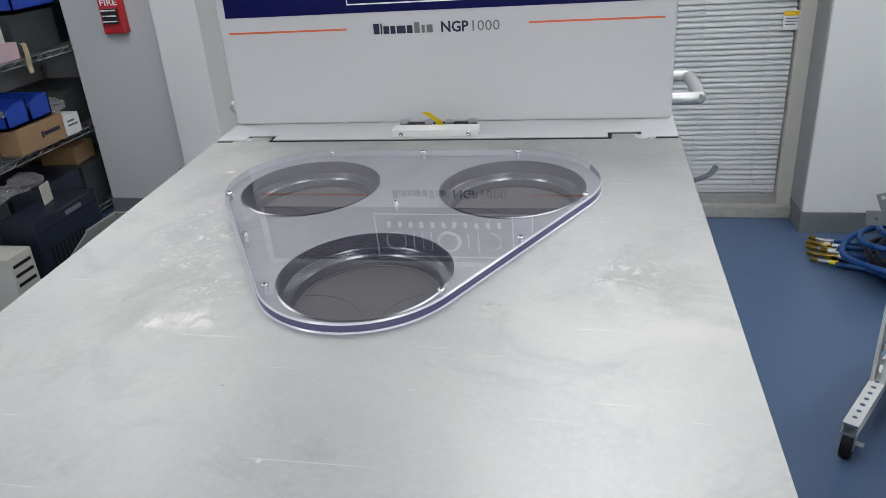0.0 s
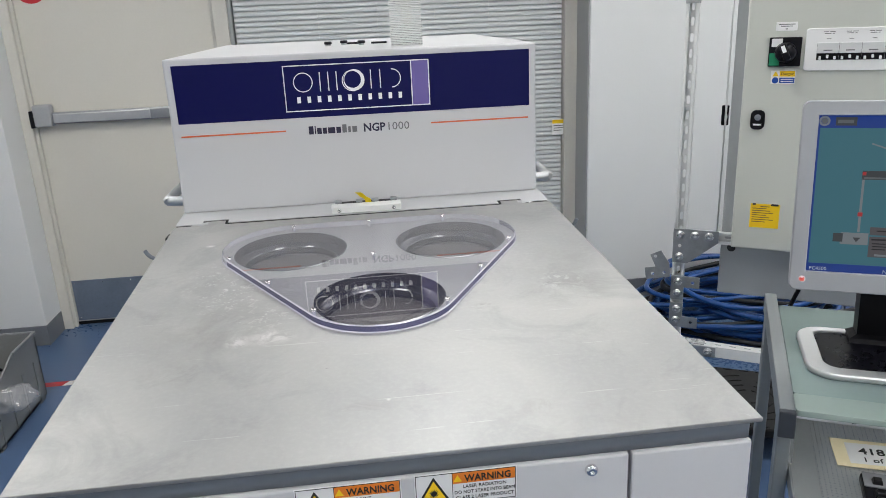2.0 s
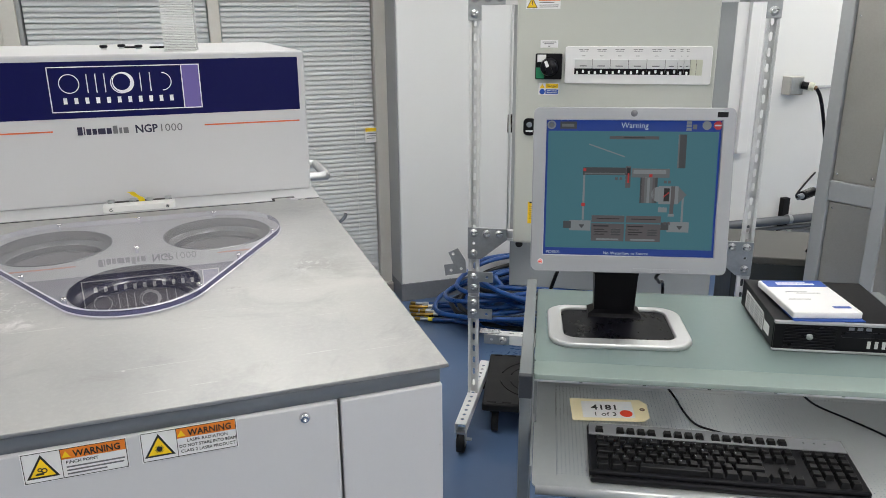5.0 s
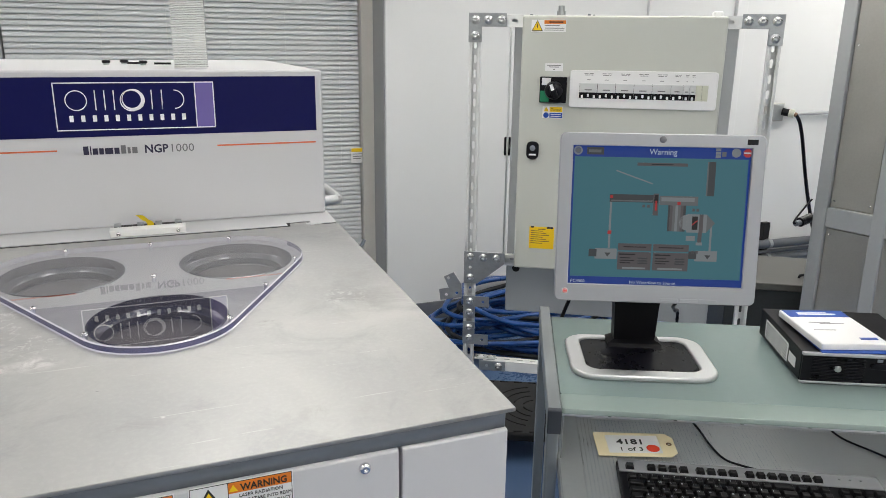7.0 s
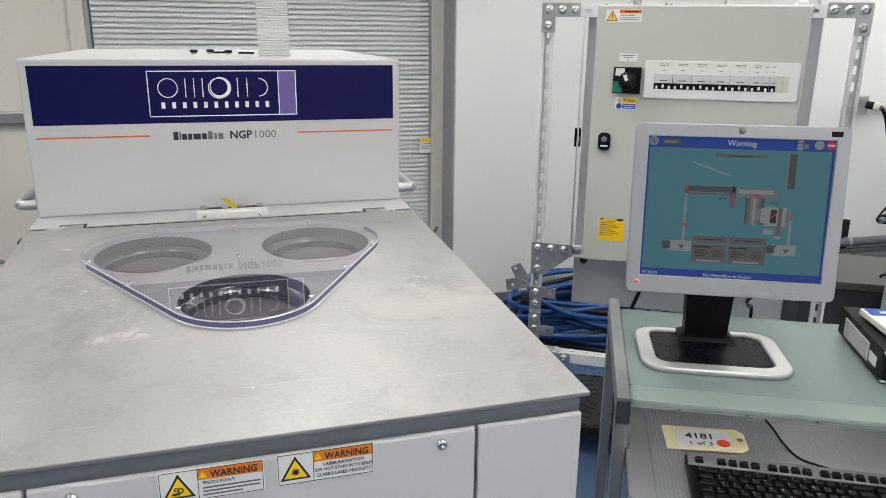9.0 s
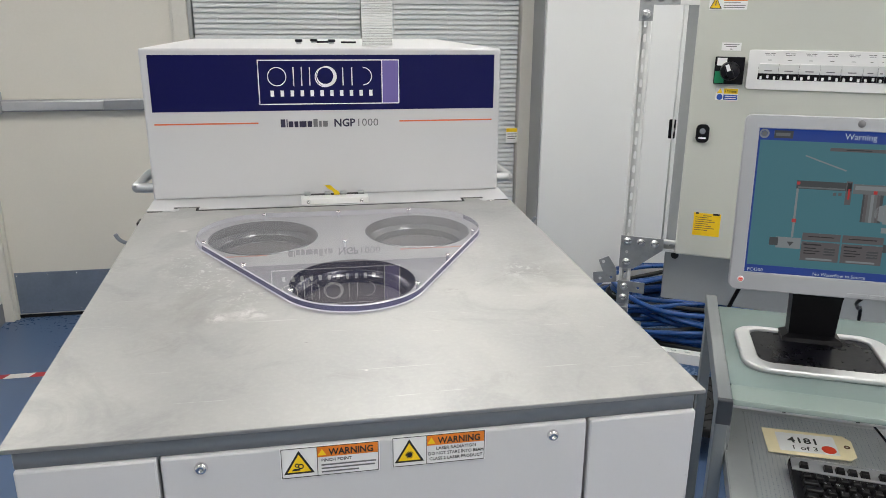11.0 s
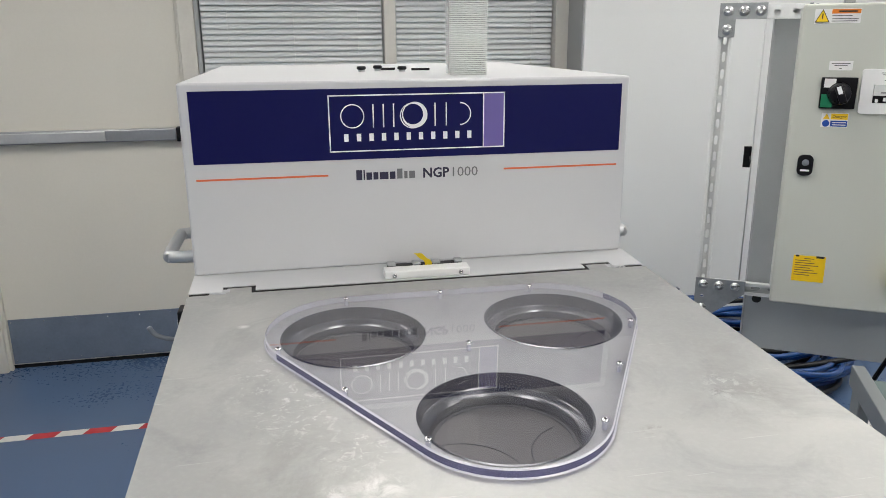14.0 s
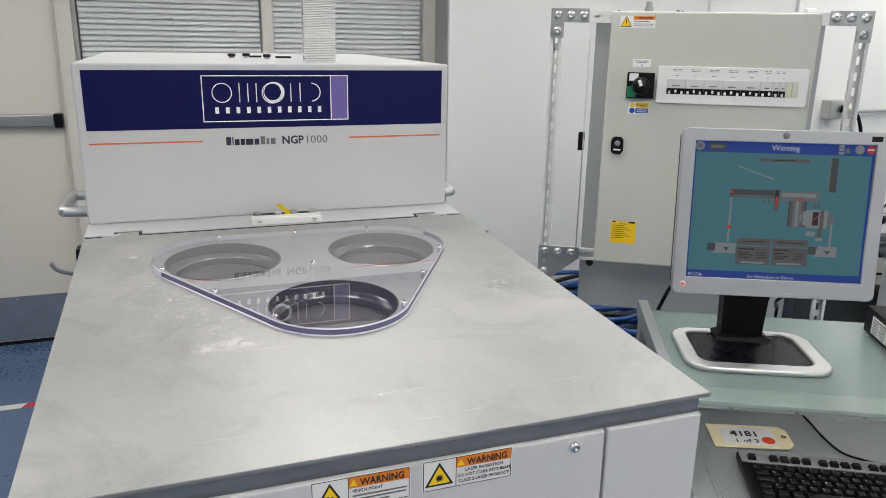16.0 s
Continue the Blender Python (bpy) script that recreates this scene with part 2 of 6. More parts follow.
M_acryl_lip = clear("acrylic_bevel", (0.9, 0.9, 0.97), haze=0.6, haze_rgb=(0.75, 0.75, 0.82))
M_platen = mat("grey_platen", (0.075, 0.067, 0.060), 0.38, metal=0.0, vary=0.05, scale=6, fine=30, bump=0, rvary=0.03)
M_groove = mat("platen_line", (0.05, 0.05, 0.05), 0.5)
M_hdpe = mat("white_polymer", (0.80, 0.80, 0.79), 0.4, vary=0.02)
M_yellow = mat("yellow_tape", (0.85, 0.66, 0.01), 0.45, vary=0.06)
M_encl = mat("pale_grey_powder_coat", (0.545, 0.56, 0.515), 0.42, vary=0.02, scale=3, fine=420, bump=0.08)
M_encl_back = mat("grey_steel_box", (0.40, 0.42, 0.43), 0.45, vary=0.05, fine=300)
M_lab_white = mat("white_label", (0.80, 0.80, 0.80), 0.4, vary=0.02, bump=0)
M_lab_or = mat("orange_label", (0.78, 0.22, 0.02), 0.4, vary=0.03, bump=0)
M_lab_ye = mat("yellow_label", (0.90, 0.60, 0.01), 0.4, vary=0.04, bump=0)
M_lab_blue = mat("blue_label", (0.01, 0.07, 0.38), 0.4, vary=0.03, bump=0)
M_green = mat("green_plate", (0.01, 0.22, 0.10), 0.4)
M_red = mat("red_plastic", (0.55, 0.015, 0.02), 0.3, vary=0.06)
M_mcb = mat("breaker_grey", (0.62, 0.63, 0.63), 0.45, vary=0.04)
M_blank = mat("blanking_cream", (0.62, 0.63, 0.52), 0.5, vary=0.04)
M_cartglass = mat("frosted_green_glass", (0.225, 0.295, 0.285), 0.16, vary=0.03, scale=3, bump=0, rvary=0.03)
M_cartglass.node_tree.nodes["Principled BSDF"].inputs["Alpha"].default_value = 0.72
# same glass in a paler colour, for light coming through past the pan
M_cartglass_lip = mat("green_glass_front", (0.285, 0.355, 0.335), 0.14, vary=0.03, scale=3, bump=0)
M_cartglass_lip.node_tree.nodes["Principled BSDF"].inputs["Alpha"].default_value = 0.72
M_cart = mat("cart_grey_coat", (0.24, 0.26, 0.27), 0.4, metal=0.35, vary=0.06)
M_cart_dark = mat("cart_dark_cap", (0.035, 0.04, 0.05), 0.4)
M_tray = perforated("perforated_steel", (0.62, 0.64, 0.65), 0.0072, 0.30)
M_traysolid = mat("tray_steel", (0.60, 0.62, 0.63), 0.34, metal=0.7, vary=0.06)
M_bezel = mat("silver_bezel", (0.38, 0.39, 0.41), 0.38, metal=0.25, vary=0.02)
M_kbdsilver = mat("keyboard_silver", (0.23, 0.235, 0.25), 0.36, metal=0.3, vary=0.05)
M_pcblack = mat("pc_black", (0.005, 0.005, 0.007), 0.42, vary=0.15, fine=300, spec=0.18)
M_key = mat("key_black", (0.005, 0.005, 0.006), 0.40, vary=0.15, spec=0.22)
M_tag = mat("manila_tag", (0.86, 0.76, 0.50), 0.6, vary=0.05, scale=14)
M_redot = mat("red_sticker", (0.85, 0.07, 0.03), 0.5, vary=0.03)
M_brown = mat("brown_eyelet", (0.18, 0.10, 0.05), 0.6)
M_hose = mat("blue_hose", (0.007, 0.056, 0.225), 0.33, vary=0.25, scale=20)
M_hoseblack = mat("black_hose", (0.009, 0.010, 0.012), 0.4, vary=0.2, spec=0.3)
M_brass = mat("brass", (0.33, 0.22, 0.06), 0.32, metal=1.0, vary=0.15, scale=40)
M_dolly = mat("dolly_black_plastic", (0.012, 0.012, 0.013), 0.5, vary=0.3, scale=14, bump=0.2, spec=0.25)
M_bin = mat("grey_bin_plastic", (0.20, 0.21, 0.215), 0.42, vary=0.08, scale=8)
M_film = clear("clear_bag_film", (0.92, 0.93, 0.95), haze=0.25, haze_rgb=(0.7, 0.7, 0.72), rough=0.12)
M_stainless = mat("brushed_stainless", (0.50, 0.49, 0.46), 0.38, metal=0.75, vary=0.10, scale=5, fine=200)
M_stframe = mat("cabinet_frame_alloy", (0.45, 0.47, 0.48), 0.42, metal=0.25, vary=0.05)
M_darkglass = mat("dark_window", (0.03, 0.03, 0.035), 0.1)
M_darkbox = mat("charcoal_box", (0.050, 0.056, 0.060), 0.5, vary=0.15, spec=0.3)
M_darkboxtop = mat("charcoal_box_lid", (0.10, 0.10, 0.095), 0.55, vary=0.2, scale=9, spec=0.25)
M_pipe = mat("grey_pipe", (0.12, 0.13, 0.145), 0.35, metal=0.3, vary=0.1)
M_card = mat("cardboard", (0.36, 0.23, 0.12), 0.8, vary=0.08, scale=10)
M_bluebin = mat("blue_bin", (0.015, 0.06, 0.42), 0.4, vary=0.08)
M_wire = mat("chrome_wire", (0.5, 0.5, 0.5), 0.3, metal=0.9)
M_pink = mat("pink_foam", (0.62, 0.46, 0.50), 0.8, vary=0.1)
M_cream = mat("cream_case", (0.55, 0.54, 0.48), 0.5)
M_navycase = mat("dark_blue_case", (0.012, 0.016, 0.03), 0.45, vary=0.15)
M_firered = mat("fire_red", (0.50, 0.02, 0.03), 0.32, vary=0.05)
M_bluetyre = mat("blue_tyre", (0.02, 0.13, 0.42), 0.5)
M_floortape_w = mat("white_floor_tape", (0.72, 0.71, 0.68), 0.45, vary=0.08, scale=30)
M_floortape_r = mat("red_floor_tape", (0.50, 0.03, 0.04), 0.45, vary=0.1, scale=30)
M_floortape_y = mat("yellow_floor_tape", (0.62, 0.52, 0.03), 0.45, vary=0.1, scale=30)
M_threshold = mat("stone_threshold", (0.42, 0.41, 0.38), 0.6, vary=0.15, scale=20)
M_diffuser = glow("light_diffuser", (1.0, 0.965, 0.90), PANEL_POWER)
M_tile = clear("milky_tile", (0.92, 0.93, 0.93), haze=0.85, haze_rgb=(0.88, 0.89, 0.88), rough=0.10)
SCR = 0.60
M_scr_teal = glow("screen_teal", (0.050, 0.175, 0.215), SCR)
M_scr_blue = glow("screen_blue", (0.006, 0.042, 0.27), SCR)
M_scr_white = glow("screen_white", (0.55, 0.62, 0.68), SCR)
M_scr_grey = glow("screen_grey", (0.135, 0.145, 0.15), SCR)
M_scr_mid = glow("screen_mid_grey", (0.10, 0.09, 0.095), SCR)
M_scr_dark = glow("screen_dark_grey", (0.05, 0.055, 0.06), SCR)
M_scr_light = glow("screen_light_grey", (0.22, 0.24, 0.25), SCR)
M_scr_red = glow("screen_red", (0.45, 0.03, 0.03), SCR)
M_scr_black = glow("screen_black", (0.012, 0.012, 0.014), SCR)


# ---- mesh helpers ----
def root(name, m, label, category, group="", kind=""):
    ob = new(name)
    ob.empty_display_size = 0.05
    ob.matrix_world = m
    return tagged(ob, label, category, group, kind)


def mesh_of(bm, material, smooth=False, name="mesh"):
    me = bpy.data.meshes.new(name)
    bm.to_mesh(me)
    bm.free()
    if material:
        me.materials.append(material)
    if smooth:
        me.shade_smooth()
    return me


def part(name, bm, material, parent=None, label="", m=None, smooth=False):
    """Links a bmesh (or a ready mesh) as one object under a thing or a part."""
    me = bm
    if isinstance(bm, bmesh.types.BMesh):
        me = mesh_of(bm, material, smooth, name)
    elif material and not me.materials:
        me.materials.append(material)
    ob = new(name, me)
    if parent is not None:
        ob.parent = parent
    if m is not None:
        ob.matrix_basis = m
    if label:
        ob["label"] = label
    return ob


def boxes(*spans, bevel=0.0, seg=2):
    """Boxes from (x0, x1, y0, y1, z0, z1), each with its own edges rounded."""
    bm = bmesh.new()
    for x0, x1, y0, y1, z0, z1 in spans:
        r = bmesh.ops.create_cube(bm, size=1.0)
        bmesh.ops.transform(bm, matrix=Matrix.Translation(((x0 + x1) / 2, (y0 + y1) / 2, (z0 + z1) / 2)) @ Matrix.Diagonal((x1 - x0, y1 - y0, z1 - z0, 1)), verts=r["verts"])
    if bevel:
        bmesh.ops.bevel(bm, geom=list(bm.edges), offset=bevel, segments=seg, affect="EDGES", profile=0.5)
    return bm


def rods(*runs, seg=12, caps=True, bm=None):
    """Round rods from (start, end, radius) or cones (start, end, r0, r1)."""
    bm = bm or bmesh.new()
    for a, b, r, *r2 in runs:
        a, b = Vector(a), Vector(b)
        d = b - a
        res = bmesh.ops.create_cone(bm, cap_ends=caps, segments=seg, radius1=r, radius2=(r2[0] if r2 else r), depth=d.length)
        bmesh.ops.transform(bm, matrix=Matrix.Translation((a + b) / 2) @ d.to_track_quat("Z", "Y").to_matrix().to_4x4(), verts=res["verts"])
    return bm


def tube(points, r, seg=10, closed=False, smooth_steps=0):
    """A hose or bent bar along points."""
    pts = [Vector(p) for p in points]
    if smooth_steps:
        n = len(pts)
        dense = []
        for i in range(n if closed else n - 1):
            p0 = pts[(i - 1) % n] if closed or i > 0 else pts[i]
            p1, p2 = pts[i], pts[(i + 1) % n]
            p3 = pts[(i + 2) % n] if closed or i + 2 < n else p2
            for k in range(smooth_steps):
                t = k / smooth_steps
                dense.append(0.5 * ((2 * p1) + (p2 - p0) * t + (2 * p0 - 5 * p1 + 4 * p2 - p3) * t * t + (3 * p1 - p0 - 3 * p2 + p3) * t ** 3))
        if not closed:
            dense.append(pts[-1])
        pts = dense
    verts, faces, n = [], [], len(pts)
    up = Vector((0, 0, 1))
    for i, p in enumerate(pts):
        a = pts[(i - 1) % n] if closed or i else p
        b = pts[(i + 1) % n] if closed or i < n - 1 else p
        d = (b - a).normalized()
        s = d.cross(up)
        s = s.normalized() if s.length > 1e-4 else Vector((1, 0, 0))
        u = s.cross(d)
        for k in range(seg):
            w = 2 * math.pi * k / seg
            verts.append(p + r * (math.cos(w) * s + math.sin(w) * u))
    for i in range(n if closed else n - 1):
        for k in range(seg):
            a, b = i * seg + k, i * seg + (k + 1) % seg
            c, d = ((i + 1) % n) * seg + (k + 1) % seg, ((i + 1) % n) * seg + k
            faces.append((a, b, c, d))
    if not closed:
        faces.append(tuple(reversed(range(seg))))
        faces.append(tuple((n - 1) * seg + k for k in range(seg)))
    me = bpy.data.meshes.new("tube")
    me.from_pydata([tuple(v) for v in verts], [], faces)
    me.shade_smooth()
    return me


def outline_plate(outer, holes, z0, z1, bevel=0.0):
    """A flat sheet from an outline with holes cut through it, between two heights."""
    cu = bpy.data.curves.new("outline", "CURVE")
    cu.dimensions, cu.fill_mode = "2D", "BOTH"
    for loop in (outer, *holes):
        sp = cu.splines.new("POLY")
        sp.points.add(len(loop) - 1)
        for q, (x, y) in zip(sp.points, loop):
            q.co = (x, y, 0, 1)
        sp.use_cyclic_u = True
    cu.extrude = (z1 - z0) / 2 - bevel
    cu.bevel_depth = bevel
    cu.bevel_resolution = 1
    ob = bpy.data.objects.new("outline", cu)
    scene.collection.objects.link(ob)
    bpy.context.view_layer.update()
    me = bpy.data.meshes.new_from_object(ob.evaluated_get(bpy.context.evaluated_depsgraph_get()))
    bpy.data.objects.remove(ob)
    bpy.data.curves.remove(cu)
    me.transform(Matrix.Translation((0, 0, (z0 + z1) / 2)))
    me.materials.clear()
    bm = bmesh.new()
    bm.from_mesh(me)
    bmesh.ops.remove_doubles(bm, verts=list(bm.verts), dist=1e-6)
    bm.to_mesh(me)
    bm.free()
    return me


def ring_pts(x, y, r, n=48, a0=0.0, a1=360.0):
    full = a1 - a0 >= 360
    k = n if full else n + 1
    return [(x + r * math.cos(radians(a0 + (a1 - a0) * i / n)), y + r * math.sin(radians(a0 + (a1 - a0) * i / n))) for i in range(k)]


def rect_pts(x0, x1, y0, y1, r=0.0, n=5):
    if not r:
        return [(x0, y0), (x1, y0), (x1, y1), (x0, y1)]
    out = []
    for cx, cy, a in ((x1 - r, y1 - r, 0), (x0 + r, y1 - r, 90), (x0 + r, y0 + r, 180), (x1 - r, y0 + r, 270)):
        out += ring_pts(cx, cy, r, n, a, a + 90)
    return out


def lathe(profile, seg=48, hard=False):
    """A turned shape from (radius, height) pairs; hard keeps each step's edge crisp."""
    verts, faces = [], []
    if hard:
        for (r0, z0), (r1, z1) in zip(profile, profile[1:]):
            o = len(verts)
            for r, z in ((r0, z0), (r1, z1)):
                verts += [(r * math.cos(2 * math.pi * k / seg), r * math.sin(2 * math.pi * k / seg), z) for k in range(seg)]
            faces += [(o + k, o + (k + 1) % seg, o + seg + (k + 1) % seg, o + seg + k) for k in range(seg)]
        me = bpy.data.meshes.new("turned")
        me.from_pydata(verts, [], faces)
        me.shade_smooth()
        return me
    for r, z in profile:
        for k in range(seg):
            a = 2 * math.pi * k / seg
            verts.append((r * math.cos(a), r * math.sin(a), z))
    for i in range(len(profile) - 1):
        for k in range(seg):
            faces.append((i * seg + k, i * seg + (k + 1) % seg, (i + 1) * seg + (k + 1) % seg, (i + 1) * seg + k))
    me = bpy.data.meshes.new("lathe")
    me.from_pydata(verts, [], faces)
    me.shade_smooth()
    return me


def lettering(words, size, align="LEFT", depth=0.0003, width=None, bold=0.0):
    """Letters as a thin mesh in the xy plane; width squeezes the line to that length."""
    cu = bpy.data.curves.new("letters", "FONT")
    cu.body, cu.size, cu.align_x, cu.extrude, cu.offset = words, size, align, depth, bold
    cu.resolution_u = 2
    ob = bpy.data.objects.new("letters", cu)
    scene.collection.objects.link(ob)
    bpy.context.view_layer.update()
    me = bpy.data.meshes.new_from_object(ob.evaluated_get(bpy.context.evaluated_depsgraph_get()))
    bpy.data.objects.remove(ob)
    bpy.data.curves.remove(cu)
    me.materials.clear()
    if width and len(me.vertices):
        xs = [v.co.x for v in me.vertices]
        k = width / max(1e-6, max(xs) - min(xs))
        me.transform(Matrix.Diagonal((k, 1, 1, 1)))
    return me


def ribbon(points, width, t=0.0004):
    """A thin bent strip whose width runs along x."""
    bm = bmesh.new()
    rows = [[bm.verts.new((x + o, y, z)) for o in (-width / 2, width / 2)] for x, y, z in points]
    for a, b in zip(rows, rows[1:]):
        bm.faces.new((a[0], a[1], b[1], b[0]))
    bmesh.ops.solidify(bm, geom=list(bm.faces), thickness=t)
    return bm


UP = pose(0, 0, 0, 90, 0, 0)  # turns a drawing in xy into one that faces -y


def facing(x, y, z):
    return Matrix.Translation((x, y, z)) @ UP


def card(x0, x1, z0, z1, y, t=0.0006):
    """A thin printed patch on a face that looks to -y."""
    return boxes((x0, x1, y - t, y, z0, z1))


def screw(parent, m, r=0.005, h=0.003, name="screw", material=None):
    return part(name, SCREW[(r, h)] if (r, h) in SCREW else SCREW.setdefault((r, h), _screw(r, h, material or M_chrome)), None, parent, m=m)


SCREW = {}


def _screw(r, h, material):
    me = lathe([(0.0, h * 0.55), (r * 0.28, h * 0.55), (r * 0.34, h), (r * 0.75, h * 0.9), (r, h * 0.35), (r, 0.0)], 14)
    me.materials.append(material)
    return me


# ---- the room ----
def structure(name, bm, material, label, category="wall", smooth=False):
    return tagged(part(name, bm, material, smooth=smooth), label, category, kind="structure")


structure("floor", boxes((-3.2, 5.4, -3.2, 4.5, -0.1, 0.0)), M_floor, "blue glossy epoxy floor with scuffs", "floor")
structure("ceiling", boxes((-3.2, 5.4, -3.2, 4.5, CEIL, CEIL + 0.1)), M_ceil, "white tiled ceiling above the room", "ceiling")
structure("wall_west", boxes((-3.1, -2.95, -3.0, 4.4, 0, CEIL)), M_wall, "white painted side wall behind the wire rack")
structure("wall_east", boxes((5.2, 5.35, -3.0, 4.4, 0, CEIL)), M_wall, "white painted far side wall")
structure("wall_south", boxes((-3.1, 5.35, -3.15, -3.0, 0, CEIL)), M_wall, "white painted wall opposite the machine")
structure("wall_north_alcove", boxes((-2.95, -2.37, 4.2, 4.35, 0, CEIL)), M_wall, "white painted wall at the back of the alcove")
# this face stands in shade, which its darker paint carries
structure("wall_north_pilaster", boxes((-2.37, -1.80, 3.72, 4.35, 0, CEIL), bevel=0.004), M_wall_shaded, "white painted pilaster, shade put in its colour, with a fire alarm station")
structure("wall_north_column", boxes((-1.80, -1.553, 3.615, 4.35, 0, CEIL), bevel=0.004), M_wall, "white painted column beside the door")
structure("wall_north_head", boxes((-1.553, 1.336, 3.86, 4.0, 2.14, CEIL)), M_wall, "white painted wall above door and window")
structure("wall_north_right", boxes((1.336, 5.2, 3.6, 4.35, 0, CEIL), bevel=0.004), M_wall, "white painted wall beside the window")
structure("skirting_column", boxes((-1.802, -1.549, 3.609, 3.85, 0, 0.11), bevel=0.003), M_skirt, "dark grey vinyl skirting round the column", "baseboard")
structure("skirting_right", boxes((1.328, 5.2, 3.592, 3.84, 0, 0.105), bevel=0.003), M_skirt, "dark grey vinyl skirting along the wall", "baseboard")
structure("skirting_pilaster", boxes((-2.377, -1.804, 3.713, 3.80, 0, 0.11), bevel=0.003), M_skirt, "dark grey vinyl skirting at the pilaster", "baseboard")
# added out of view to keep the ceiling light off the rack
structure("shade_bulkhead", boxes((-2.95, -2.38, 1.9, 4.2, 1.98, CEIL)), M_wall_shaded, "unseen bulkhead added to shade the rack alcove")
structure("wall_outside", boxes((-1.7, 1.5, 4.35, 4.45, 0, CEIL)), M_wall, "plain wall of the corridor beyond the glazing")

# door with panic bar
door = root("door_1", pose(0, 0, 0), "cream painted door with grey panic bar and blue-grey kick plate, shut", "door", kind="structure")
part("door_leaf", boxes((-1.500, -0.548, 3.862, 3.905, 0.022, 2.08), bevel=0.003), M_door, door)
part("frame", boxes((-1.553, -1.503, 3.815, 3.92, 0, 2.13), (-0.545, -0.472, 3.815, 3.92, 0, 2.13), (-1.503, -0.545, 3.815, 3.92, 2.085, 2.13), bevel=0.004), M_frame, door)
part("door_stop", boxes((-1.503, -1.488, 3.838, 3.860, 0, 2.085), (-0.560, -0.545, 3.838, 3.860, 0, 2.085), bevel=0.002), M_frame, door)
kick = part("kick_plate", boxes((-1.484, -0.562, 3.857, 3.8615, 0.03, 0.262), bevel=0.001), M_kick, door, "blue-grey metal kick plate")
for i in range(7):
    for z in (0.045, 0.247):
        screw(kick, facing(-1.47 + i * 0.149, 3.857, z), 0.004, 0.002)
# black filler that stands for the dark of the open gap
part("gap_shadow_strip", boxes((-1.50, -0.548, 3.87, 3.90, 0.001, 0.022)), M_rubber, door, "black strip for the shade in the gap under the door")
bar = part("panic_bar", boxes((-1.40, -0.60, 3.815, 3.858, 1.118, 1.176), bevel=0.006), M_bar, door, "grey anodised panic bar")
part("push_pad", boxes((-1.39, -0.915, 3.805, 3.818, 1.124, 1.170), bevel=0.004), M_barcap, bar)
part("bar_mount", boxes((-1.485, -1.398, 3.80, 3.86, 1.108, 1.218), bevel=0.010), M_barcap, bar)
part("end_cap", boxes((-0.60, -0.562, 3.812, 3.859, 1.112, 1.180), bevel=0.005), M_black, bar)
part("strike", boxes((-1.503, -1.484, 3.80, 3.84, 1.105, 1.190), bevel=0.003), M_black, door)

sg = root("door_sign", pose(-1.403, 3.862, 1.785), "round red and white sign stuck on the door", "sign")
part("disc", outline_plate(ring_pts(0, 0, 0.082, 40), [ring_pts(0, 0, 0.060, 40)], 0.0, 0.003, 0.0005), M_firered, sg, m=UP)
part("centre", outline_plate(ring_pts(0, 0, 0.0598, 40), [], 0.0, 0.002), M_lab_white, sg, m=UP)
part("slash", boxes((-0.058, 0.058, -0.0035, -0.002, -0.010, 0.010)), M_firered, sg, m=pose(0, 0, 0, 0, 45, 0))

# glazed screen with blinds
win = root("window_1", pose(0, 0, 0), "full-height glazed screen with closed white venetian blinds", "window", kind="structure")
part("mullion", boxes((0.400, 0.457, 3.80, 3.90, 0.06, 2.13), bevel=0.004), M_frame, win)
part("left_post", boxes((-0.470, -0.452, 3.82, 3.90, 0.06, 2.13), bevel=0.003), M_jamb, win)
part("right_post", boxes((1.262, 1.336, 3.80, 3.90, 0.0, 2.13), bevel=0.004), M_frame, win)
part("reveal", boxes((1.328, 1.3345, 3.605, 3.80, 0.106, 2.13)), M_jamb, win, "grey painted reveal beside the window")
part("head", boxes((-0.47, 1.336, 3.80, 3.90, 2.10, 2.14), bevel=0.003), M_frame, win)
part("bottom_rail", boxes((-0.452, 0.400, 3.81, 3.89, 0.062, 0.11), (0.457, 1.262, 3.81, 3.89, 0.062, 0.11), bevel=0.003), M_jamb, win)
part("sill", boxes((-0.470, 1.328, 3.765, 3.92, 0.0, 0.064), bevel=0.006), M_threshold, win, "worn stone-coloured threshold")
for x0, x1 in ((-0.452, 0.400), (0.457, 1.262)):
    g = part("pane", boxes((x0, x1, 3.866, 3.872, 0.11, 2.10)), M_glass, win)
    g.visible_shadow = False

